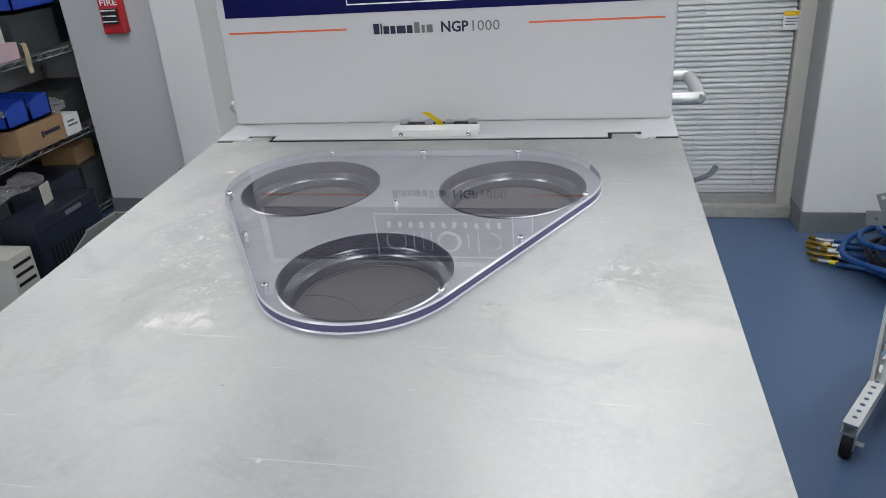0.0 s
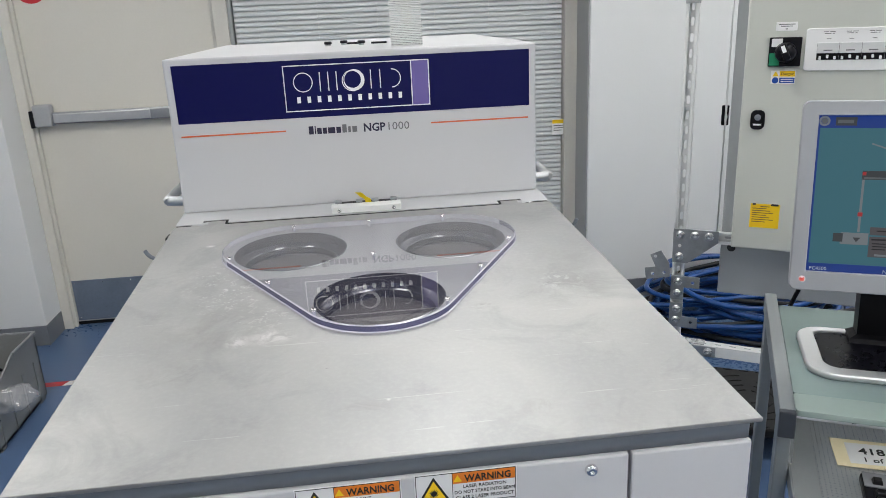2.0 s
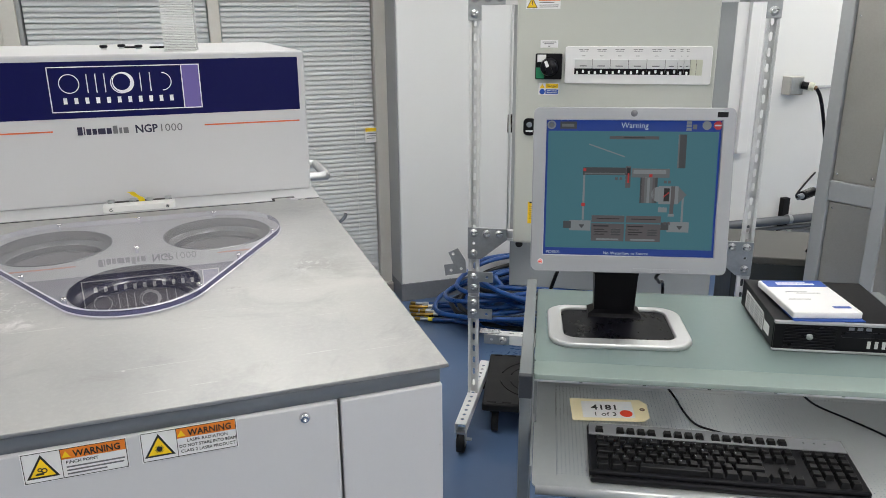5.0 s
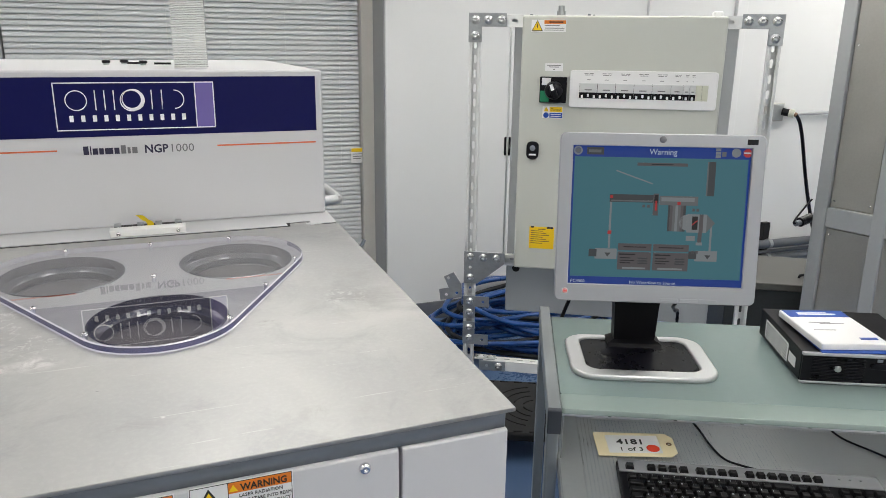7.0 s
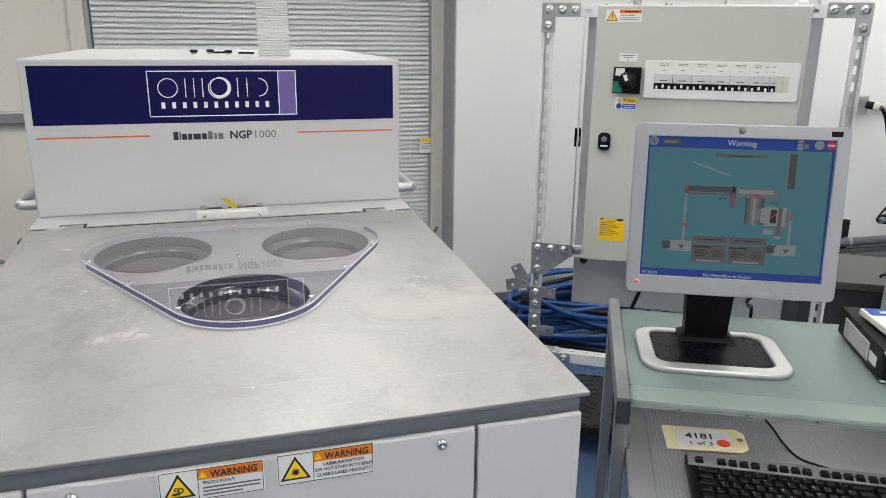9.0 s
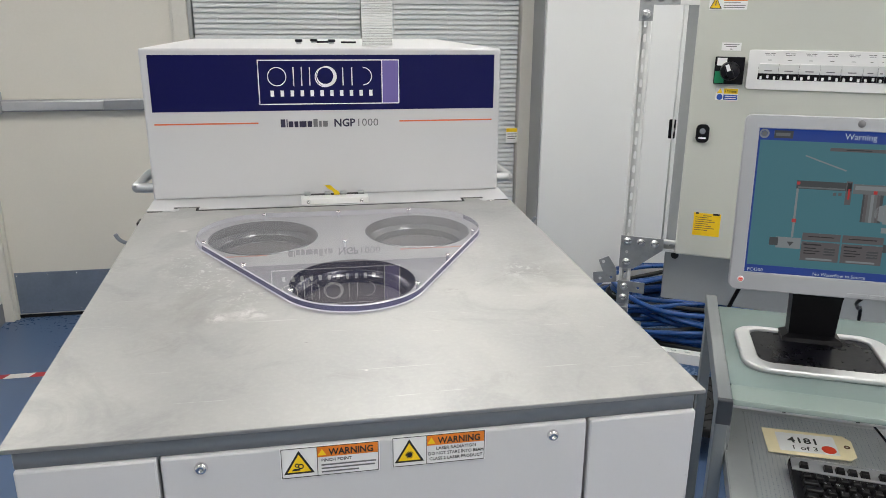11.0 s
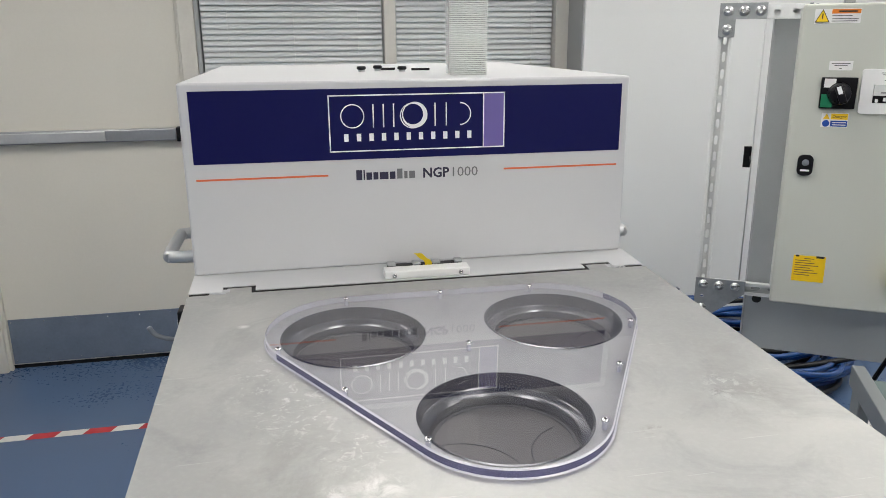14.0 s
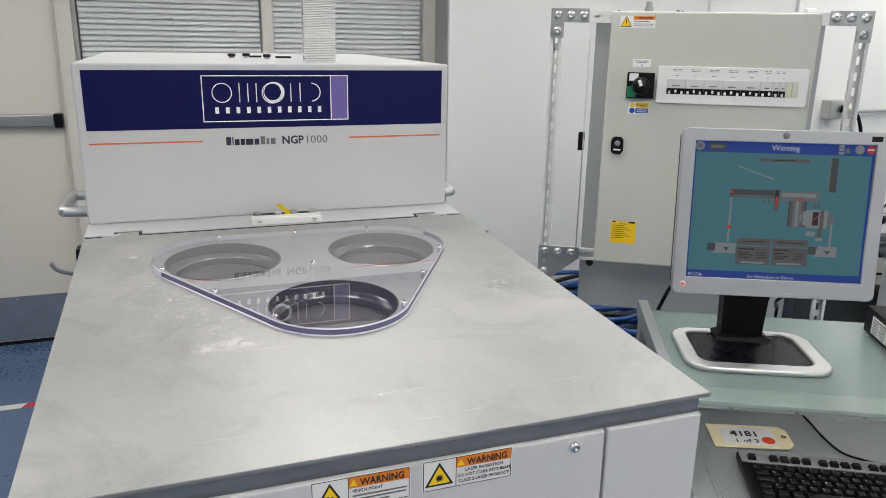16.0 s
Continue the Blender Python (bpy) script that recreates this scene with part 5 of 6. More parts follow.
# monitor
mon = root("monitor", CARTM @ pose(0.172, -0.215, 0.930, 0, 0, 2.0), "silver flat monitor on a black neck, screen lit", "monitor")
bs = part("base", outline_plate(rect_pts(-0.145, 0.140, -0.125, 0.085, 0.045, 8), [rect_pts(-0.121, 0.116, -0.100, 0.076, 0.030, 6)], 0.0, 0.012, 0.004), M_alu, mon, "silver rounded base ring")
part("base_pad", outline_plate(rect_pts(-0.1215, 0.1165, -0.1005, 0.0765, 0.030, 6), [], 0.002, 0.006, 0.001), M_black, bs, "black base insert")
nk = bmesh.new()
rings = [[nk.verts.new((sx * w, y, z)) for sx, y in ((-1, y0), (1, y0), (1, y1), (-1, y1))] for w, y0, y1, z in ((0.058, 0.030, 0.082, 0.006), (0.057, 0.034, 0.082, 0.014), (0.044, 0.044, 0.080, 0.020), (0.047, 0.040, 0.078, 0.10), (0.066, 0.020, 0.070, 0.215))]
for a, b in zip(rings, rings[1:]):
    for i in range(4):
        nk.faces.new((a[i], a[(i + 1) % 4], b[(i + 1) % 4], b[i]))
nk.faces.new(rings[-1])
part("neck", nk, M_pcblack, mon, "black tapered neck with a foot")
HEADM = pose(0, -0.062, 0.32, -7.5, 0, 0)
hd = part("bezel", outline_plate(rect_pts(-0.190, 0.190, -0.166, 0.156, 0.010, 4), [rect_pts(-0.169, 0.169, -0.136, 0.1355)], 0.0, 0.018, 0.002), M_bezel, mon, "silver bezel", m=HEADM @ UP)
part("back_shell", boxes((-0.186, 0.186, -0.162, 0.152, -0.045, -0.0005), bevel=0.010), M_pcblack, hd)
part("bezel_button", boxes((0.050, 0.080, -0.1655, -0.1615, 0.018, 0.0195)), M_bezel, hd)
for k in range(3):
    part("bezel_button", boxes((0.012 + 0.037 * k, 0.046 + 0.037 * k, -0.164, -0.158, 0.0178, 0.0192), bevel=0.0005, seg=1), M_bezel, hd)
part("badge", lathe([(0.0, 0.0192), (0.0062, 0.0190), (0.0066, 0.018)], 20), M_greyink, hd, "small round maker badge", m=Matrix.Translation((0.0, 0.147, 0)))
part("sticker", boxes((0.156, 0.176, 0.140, 0.150, 0.018, 0.0184)), M_pcblack, hd)
part("red_sticker", lathe([(0.0, 0.0186), (0.0055, 0.0186), (0.0058, 0.018)], 16), M_lab_white, hd, "round red and white sticker", m=Matrix.Translation((-0.172, -0.148, 0)))
part("sticker_mark", outline_plate(ring_pts(-0.172, -0.148, 0.0042, 18), [ring_pts(-0.172, -0.148, 0.0030, 14)], 0.0186, 0.0189), M_redot, hd)
part("sticker_mark", boxes((-0.1745, -0.1695, -0.1495, -0.1465, 0.0186, 0.0189)), M_redot, hd)
scr = part("screen", boxes((-0.169, 0.169, -0.136, 0.1355, 0.006, 0.010)), M_scr_teal, hd, "lit screen with a blue frame and a grey machine diagram")
SZ = 0.0101


def ui(name, x0, x1, y0, y1, material, lift=0):
    """x from 0 to 1 across the screen, y from 0 at its top to 1 at its foot."""
    X, Y = lambda v: -0.169 + 0.338 * v, lambda v: 0.1355 - 0.2715 * v
    return part(name, boxes((X(x0), X(x1), Y(y1), Y(y0), SZ + 0.0003 * lift, SZ + 0.0003 * (lift + 1))), material, scr)


def ui_text(words, x, y, size, material, width, align="LEFT"):
    part("screen_text", lettering(words, size, align, 0.0001, width), material, scr, m=Matrix.Translation((-0.169 + 0.338 * x, 0.1355 - 0.2715 * y, SZ + 0.0008)))


ui("title_bar", 0, 1, 0, 0.085, M_scr_blue); ui("foot_bar", 0, 1, 0.94, 1, M_scr_blue)
ui("frame_side", 0, 0.018, 0.085, 0.94, M_scr_blue); ui("frame_side", 0.982, 1, 0.085, 0.94, M_scr_blue)
ui_text("Warning", 0.51, 0.062, 0.0155, M_scr_white, 0.052, "CENTER")
ui_text("PC4500", 0.022, 0.985, 0.0088, M_scr_white, 0.027)
ui_text("No Waterflow to Source", 0.49, 0.985, 0.0088, M_scr_white, 0.088, "CENTER")
part("round_icon", outline_plate(ring_pts(-0.157, 0.124, 0.0085, 24), [ring_pts(-0.157, 0.124, 0.0055, 20)], SZ + 0.0003, SZ + 0.0006), M_scr_light, scr)
part("round_icon", outline_plate(ring_pts(-0.157, 0.124, 0.005, 20), [], SZ + 0.0003, SZ + 0.0006), M_scr_grey, scr)
ui("icon_box", 0.085, 0.18, 0.018, 0.07, M_scr_dark, 1); ui("icon_line", 0.095, 0.165, 0.035, 0.055, M_scr_grey, 2)
for k in range(3):
    ui("icon_box", 0.80, 0.828, 0.010 + 0.024 * k, 0.030 + 0.024 * k, M_scr_light, 1)
ui("icon_box", 0.835, 0.858, 0.035, 0.068, M_scr_grey, 1)
part("round_icon", outline_plate(ring_pts(0.1395, 0.1245, 0.0085, 24), [], SZ + 0.0003, SZ + 0.0006), M_scr_light, scr)
part("round_icon", outline_plate(ring_pts(0.1605, 0.1245, 0.0085, 8, 22.5, 382.5), [], SZ + 0.0003, SZ + 0.0006), M_scr_red, scr)
ui("icon_line", 0.955, 0.995, 0.035, 0.045, M_scr_white, 2)
ui("message_bar", 0.37, 0.65, 0.120, 0.142, M_scr_mid); ui("message_text", 0.45, 0.57, 0.128, 0.134, M_scr_black, 1)
ui("slot_column", 0.768, 0.806, 0.105, 0.345, M_scr_dark); ui("slot_edge", 0.760, 0.768, 0.105, 0.345, M_scr_grey)
ui("arm_chamber", 0.225, 0.47, 0.345, 0.400, M_scr_dark); ui("arm_floor", 0.235, 0.465, 0.385, 0.395, M_scr_grey, 1)
ui("valve_column", 0.47, 0.50, 0.335, 0.49, M_scr_mid); ui("valve_cap", 0.475, 0.497, 0.345, 0.40, M_scr_black, 1); ui("valve_gate", 0.482, 0.491, 0.385, 0.455, M_scr_red, 2)
ui("process_chamber", 0.505, 0.72, 0.35, 0.415, M_scr_grey); ui("chamber_window", 0.515, 0.700, 0.36, 0.388, M_scr_light, 1)
ui("turbo_body", 0.556, 0.655, 0.415, 0.600, M_scr_dark)
for k, tone in enumerate((M_scr_mid, M_scr_grey, M_scr_light, M_scr_grey, M_scr_mid)):
    ui("turbo_band", 0.566 + 0.015 * k, 0.581 + 0.015 * k, 0.415, 0.600, tone, 1)
ui("marker", 0.227, 0.243, 0.353, 0.373, M_scr_red, 1); ui("marker", 0.605, 0.623, 0.390, 0.412, M_scr_red, 2)
for x, y in ((0.41, 0.415), (0.436, 0.415), (0.69, 0.435), (0.713, 0.435), (0.70, 0.735), (0.722, 0.735)):
    ui("gauge_icon", x, x + 0.016, y, y + 0.02, M_scr_mid, 1)
part("pump_body", rods(((0.0558, -0.0098, SZ), (0.0558, -0.0098, SZ + 0.0006), 0.0150), seg=24), M_scr_light, scr)
ui("pump_drum", 0.665, 0.775, 0.475, 0.605, M_scr_light, 2); ui("pump_vane", 0.693, 0.725, 0.49, 0.585, M_scr_black, 3); ui("pump_band", 0.733, 0.755, 0.475, 0.605, M_scr_mid, 3)
part("pump_vane_mark", boxes((-0.007, 0.007, -0.001, 0.001, 0, 0.0003)), M_scr_red, scr, m=pose(0.070, -0.010, SZ + 0.0013, 0, 0, 40))
part("pump_cone", outline_plate([(0.093, 0.006), (0.109, -0.010), (0.093, -0.028)], [], SZ + 0.0006, SZ + 0.0009), M_scr_grey, scr)
ui("pump_foot", 0.665, 0.715, 0.63, 0.665, M_scr_light); ui("pump_stem", 0.73, 0.752, 0.605, 0.69, M_scr_mid, 1); ui("pump_foot", 0.722, 0.757, 0.675, 0.695, M_scr_light, 2)
for xa, ya, xb, yb in ((0.228, 0.40, 0.225, 0.73), (0.797, 0.53, 0.797, 0.74)):
    ui("pipe_line", xa, xa + 0.011, ya, yb, M_scr_light)
ui("stop_sign", 0.222, 0.244, 0.605, 0.63, M_scr_red, 1)
part("lid_line", boxes((-0.037, 0.037, -0.0012, 0.0012, 0, 0.0003)), M_scr_light, scr, m=pose(-0.048, 0.075, SZ, 0, 0, -19))
for x in (0.155, 0.72):
    ui("vacuum_pump", x, x + 0.125, 0.735, 0.81, M_scr_light); ui("pump_end", x - 0.035, x + 0.01, 0.74, 0.795, M_scr_dark, 1)
    part("pump_mark", outline_plate([(-0.169 + 0.338 * (x + 0.055), -0.072), (-0.169 + 0.338 * (x + 0.09), -0.072), (-0.169 + 0.338 * (x + 0.072), -0.080)], [], SZ + 0.0003, SZ + 0.0006), M_scr_dark, scr)
for x0, x1 in ((0.285, 0.475), (0.485, 0.685)):
    ui("info_head", x0, x1, 0.695, 0.745, M_scr_mid); ui("info_panel", x0, x1, 0.755, 0.885, M_scr_mid)
    ui("info_text", x0 + 0.03, x1 - 0.03, 0.715, 0.722, M_scr_black, 1); ui("info_title", x0 + 0.01, x0 + 0.10, 0.768, 0.778, M_scr_black, 1)
    for k in range(3):
        ui("info_text", x0 + 0.015, x0 + 0.075 + 0.02 * (k == 1), 0.795 + 0.018 * k, 0.802 + 0.018 * k, M_scr_black, 1); ui("info_value", x1 - 0.075, x1 - 0.02, 0.793 + 0.018 * k, 0.805 + 0.018 * k, M_scr_dark, 1)
    ui("info_button", x0 + 0.03, x1 - 0.03, 0.866, 0.878, M_scr_light, 1)
tagged(part("monitor_cable", tube([(0.09, 0.03, 1.08), (0.085, 0.03, 1.03), (0.055, 0.02, 1.00), (0.07, 0.05, 0.985), (0.10, 0.04, 1.0), (0.085, 0.045, 1.03), (0.05, 0.07, 0.96), (0.02, 0.10, 0.85)], 0.005, 8, smooth_steps=6), M_black, m=CARTM), "black video cable hanging behind the monitor", "cable")
tagged(part("power_cable", tube([(0.285, -0.10, 1.09), (0.290, -0.08, 1.03), (0.275, -0.05, 0.99), (0.29, 0.0, 0.96), (0.31, 0.05, 0.90), (0.30, 0.08, 0.5)], 0.004, 8, smooth_steps=6), M_black, m=CARTM), "black power cable hanging behind the monitor", "cable")

# small desktop computer, disc case and sheet
pc = root("desktop_computer", CARTM @ pose(0.472, -0.308, 0.930), "black ultra-slim desktop computer with silver trim", "computer")
part("case", boxes((0, 0.252, 0.004, 0.254, 0.004, 0.064), bevel=0.002), M_pcblack, pc)
part("front_trim", boxes((-0.001, 0.253, -0.004, 0.004, 0.002, 0.006), (-0.001, 0.253, -0.004, 0.004, 0.060, 0.066), bevel=0.001, seg=1), M_bezel, pc, "silver trim strips")
part("foot", boxes((0.02, 0.232, 0.02, 0.235, 0.0, 0.0042)), M_rubber, pc)
fp = part("front_face", boxes((0.001, 0.251, 0.0, 0.0045, 0.006, 0.060)), M_pcblack, pc)
for k in range(8):
    part("vent_bar", boxes((0.020, 0.118, -0.003, 0.0, 0.009 + 0.0062 * k, 0.0118 + 0.0062 * k), bevel=0.0006, seg=1), M_black, fp)
part("badge", lathe([(0.0, 0.0036), (0.0062, 0.0034), (0.0066, 0.0)], 24), M_zinc, fp, "round silver maker badge", m=facing(0.068, -0.001, 0.034))
part("disc_drive", boxes((0.128, 0.250, -0.003, 0.0, 0.036, 0.0475), bevel=0.0008, seg=1), M_black, fp)
for k in range(4):
    part("port", boxes((0.178 + 0.014 * k, 0.184 + 0.014 * k, -0.0015, 0.0, 0.014, 0.029)), M_mcb, fp)
for k in range(3):
    part("mark", boxes((0.140 + 0.016 * k, 0.150 + 0.016 * k, -0.0012, 0.0, 0.051, 0.057)), M_rim, fp)
part("side_label", boxes((-0.0006, 0.0, 0.075, 0.215, 0.012, 0.052)), M_lab_white, pc, "white printed side label")
part("side_label", boxes((-0.0006, 0.0, 0.030, 0.068, 0.018, 0.040)), M_lab_white, pc)
for k in range(6):
    for y0, y1 in ((0.080, 0.098 + 0.003 * (k % 3)), (0.108, 0.140 - 0.004 * (k % 2)), (0.148, 0.170 + 0.005 * (k % 3)), (0.184, 0.208)):
        part("print_bar", boxes((-0.001, -0.0006, y0, y1, 0.0145 + 0.0060 * k, 0.0175 + 0.0060 * k)), M_greyink, pc)
sheet = tagged(part("blue_booklet", boxes((0.012, 0.150, -0.002, 0.135, 0.0, 0.0025), bevel=0.0008, seg=1), M_lab_blue, m=CARTM @ pose(0.494, -0.310, 0.9962, 0, 0, 4)), "blue booklet lying under the disc case", "booklet")
dc = root("disc_case", CARTM @ pose(0.506, -0.304, 0.9988, 0, 0, 6), "white plastic disc case with a blue printed head", "disc case")
part("case", boxes((0, 0.136, 0, 0.190, 0, 0.014), bevel=0.0025), M_lab_white, dc)
part("blue_head", boxes((0.006, 0.133, 0.148, 0.187, 0.014, 0.0146)), M_lab_blue, dc, "blue printed head")
part("print_bar", boxes((0.030, 0.110, 0.160, 0.167, 0.0146, 0.015), (0.030, 0.095, 0.172, 0.174, 0.0146, 0.015)), M_print_white, dc)
part("print_bar", boxes((0.030, 0.075, 0.115, 0.117, 0.014, 0.0146), (0.050, 0.100, 0.108, 0.1095, 0.014, 0.0146), (0.020, 0.065, 0.072, 0.074, 0.014, 0.0146)), M_greyink, dc)
part("corner_mark", boxes((0.090, 0.124, 0.022, 0.032, 0.014, 0.0146)), M_lab_blue, dc)

# ---- floor things behind ----
random.seed(11)
n_blue = 0
for i in range(26):
    a, b = random.uniform(0.30, 0.56), random.uniform(0.20, 0.40)
    cx, cy, zz = 2.02 + random.uniform(-0.07, 0.07), 3.12 + random.uniform(-0.06, 0.05), 0.018 + 0.0088 * i
    ph = random.uniform(0, 6.28)
    pts = []
    for k in range(14):
        w = 2 * math.pi * k / 14
        rr = 1 + 0.06 * math.sin(3 * w + ph) + random.uniform(-0.03, 0.03)
        pts.append((cx + a * rr * math.cos(w), cy + b * rr * math.sin(w), max(0.014, zz + 0.018 * math.sin(2 * w + ph) + random.uniform(-0.004, 0.004))))
    blk = i % 6 == 4
    tagged(part("coiled_hose", tube(pts, 0.0125, 9, True, 4), M_hoseblack if blk else M_hose), "black hose coiled on the floor" if blk else "blue hose coiled loosely on the floor", "hose", "pile of coiled hoses")
for i in range(9):
    x, y = 1.30 + 0.022 * (i % 3) + random.uniform(-0.01, 0.02), 3.27 + 0.022 * i
    z = 0.02 + 0.012 * (i % 3)
    hs = root("hose_end", pose(x, y, z, 0, 0, random.uniform(-34, -16)), "brass fitting on the end of a hose", "hose fitting", "hose fittings on the floor")
    part("nut", rods(((0, 0, 0), (0.030, 0, 0), 0.011), seg=6), M_brass, hs)
    part("stem", rods(((0.030, 0, 0), (0.075, 0, 0.002), 0.0075), seg=10), M_brass if i % 2 else M_zinc, hs)
    part("ferrule", rods(((0.075, 0, 0.002), (0.105, 0, 0.003), 0.0115), seg=12), M_yellow if i % 3 == 0 else M_zinc, hs)
    part("hose", tube([(0.10, 0, 0.003), (0.22, 0.02, 0.004), (0.36, 0.0, 0.01), (0.50, -0.05, 0.02)], 0.0105, 8, smooth_steps=5), M_hoseblack if i % 4 == 3 else M_hose, hs, m=pose(0, 0, 0.0, 0, 0, random.uniform(-8, 8)))

dol = root("dolly", pose(1.215, 2.075, 0, 0, 0, -27), "black plastic dolly platform with a ribbed top, on casters", "dolly")
dk = part("deck", boxes((0, 0.46, 0, 0.46, 0.105, 0.140), bevel=0.008), M_dolly, dol)
for r in (0.05, 0.09, 0.13, 0.17):
    for a0 in (10, 100, 190, 280):
        part("ridge", tube([(0.23 + px, 0.23 + py, 0.1405) for px, py in ring_pts(0, 0, r, 10, a0, a0 + 66)], 0.0028, 6), M_rubber, dk)
for k in range(7):
    part("ridge", boxes((0.02 + 0.06 * k, 0.055 + 0.06 * k, 0.012, 0.020, 0.139, 0.1425)), M_rubber, dk)
    part("ridge", boxes((0.02 + 0.06 * k, 0.055 + 0.06 * k, 0.440, 0.448, 0.139, 0.1425)), M_rubber, dk)
for px, py in ((0.05, 0.05), (0.41, 0.05), (0.05, 0.41), (0.41, 0.41)):
    c = part("caster", rods(((px - 0.012, py, 0.042), (px + 0.012, py, 0.042), 0.042), seg=20), M_rubber, dol, smooth=True)
    part("fork", boxes((px - 0.018, px + 0.018, py - 0.02, py + 0.02, 0.085, 0.106)), M_pcblack, c)

# wall fittings at the far side
out = root("wall_socket", pose(3.98, 3.6, 1.155), "grey metal surface socket box with a plug and conduit", "socket")
part("box", boxes((-0.055, 0.055, -0.075, 0.0, -0.058, 0.058), bevel=0.004), M_stainless, out)
part("lid", boxes((-0.048, 0.048, -0.079, -0.075, -0.052, 0.052), bevel=0.002), M_zinc, out)
part("plug", rods(((0.035, -0.078, 0.005), (0.062, -0.115, -0.002), 0.024), seg=16), M_pcblack, out)
part("plug_ring", rods(((0.060, -0.112, -0.002), (0.080, -0.138, -0.006), 0.027), seg=18), M_blank, out, "cream plug cap")
part("cord_grip", rods(((0.080, -0.138, -0.006), (0.090, -0.148, -0.014), 0.014), seg=12), M_brown, out)
part("conduit", rods(((0.06, -0.03, -0.02), (1.15, -0.03, -0.01), 0.012), seg=10), M_barcap, out)
tagged(part("socket_cable", tube([(4.068, 3.452, 1.142), (4.100, 3.444, 1.09), (4.138, 3.44, 0.98), (4.190, 3.44, 0.80), (4.255, 3.44, 0.60), (4.35, 3.44, 0.36), (4.45, 3.43, 0.20), (4.55, 3.42, 0.04)], 0.0115, 9, smooth_steps=6), M_black), "black cable hanging from the wall socket", "cable")
sp = root("switch_plate", pose(4.60, 3.6, 1.16), "white blank wall plate above the conduit", "wall plate")
part("plate", boxes((-0.03, 0.03, -0.006, 0, -0.06, 0.06), bevel=0.002), M_lab_white, sp)
wb = root("wall_board", pose(0, 0, 0), "large white board hung on the wall", "board")
part("panel", boxes((2.95, 3.58, 3.575, 3.599, 0.755, 2.30)), M_wall, wb)
part("board_trim", boxes((3.582, 3.66, 3.55, 3.599, 0.735, 2.30), bevel=0.003), M_wall, wb)
pr = root("pipe_run", pose(0, 0, 0), "dark grey pipes clamped to a black strut along the wall", "pipes")
for z, r, y in ((0.262, 0.030, 3.53), (0.205, 0.014, 3.54), (0.160, 0.028, 3.53), (0.10, 0.018, 3.54)):
    part("pipe", rods(((3.0, y, z + 0.006), (5.15, y, z - 0.015), r), seg=16), M_pipe, pr, smooth=True)
part("strut", boxes((4.03, 4.085, 3.56, 3.599, 0.03, 0.40), bevel=0.003), M_rubber, pr)
for z in (0.262, 0.160):
    part("clamp", rods(((4.045, 3.53, z - 0.002), (4.072, 3.53, z - 0.002), 0.034), seg=16), M_zinc, pr)

db = root("steel_trunk", pose(2.30, 2.02, 0, 0, 0, -32), "charcoal painted steel box with a lighter lid", "box")
part("body", boxes((0, 0.62, 0, 0.42, 0.0, 0.615), bevel=0.004), M_darkbox, db)
part("lid", boxes((-0.006, 0.626, -0.006, 0.426, 0.615, 0.645), bevel=0.004), M_darkboxtop, db)
part("grip", tube([(0.30, 0.10, 0.645), (0.31, 0.10, 0.658), (0.38, 0.10, 0.658), (0.39, 0.10, 0.645)], 0.006, 8, smooth_steps=4), M_black, db)

cab = root("stainless_cabinet", pose(2.32, 1.67, 0, 0, 0, 13.6), "brushed stainless equipment cabinet with alloy frame bars", "cabinet")
part("body", boxes((0.02, 0.80, -1.1, -0.01, 0.02, 2.15)), M_stainless, cab)
for y0, y1 in ((-0.045, 0.0), (-0.245, -0.200), (-1.1, -1.055)):
    part("upright_bar", boxes((0.0, 0.045, y0, y1, 0.0, 2.18), bevel=0.003), M_stframe, cab)
for z0, z1 in ((0.96, 1.03), (0.03, 0.09), (2.13, 2.18)):
    part("cross_bar", boxes((0.003, 0.042, -1.055, -0.045, z0, z1), bevel=0.003), M_stframe, cab)
for y0, y1, z0, z1 in ((-0.195, -0.05, 1.035, 2.12), (-1.05, -0.05, 0.095, 0.955)):
    pn = part("panel", boxes((0.012, 0.021, y0, y1, z0, z1), bevel=0.002), M_stainless, cab, "brushed stainless panel")
    for yy in (y0 + 0.012, y1 - 0.012):
        for zz in (z0 + 0.02, (z0 + z1) / 2, z1 - 0.02):
            screw(pn, Matrix.Translation((0.012, yy, zz)) @ pose(0, 0, 0, 0, -90, 0), 0.004, 0.002)
plg = part("side_plug", rods(((-0.040, 0.022, 0.968), (0.025, 0.022, 0.976), 0.017), seg=14), M_black, cab, "black plug on the cabinet side")
part("plug_tip", rods(((-0.066, 0.022, 0.966), (-0.040, 0.022, 0.968), 0.010), seg=12), M_rim, plg)
part("plug_lead", tube([(-0.066, 0.022, 0.966), (-0.080, 0.022, 0.972), (-0.060, 0.022, 0.992), (-0.020, 0.022, 1.020), (0.02, 0.022, 1.045)], 0.0035, 7, smooth_steps=4), M_black, plg)
part("window", boxes((0.010, 0.018, -1.05, -0.25, 1.035, 2.12)), M_darkglass, cab, "dark glazed window")

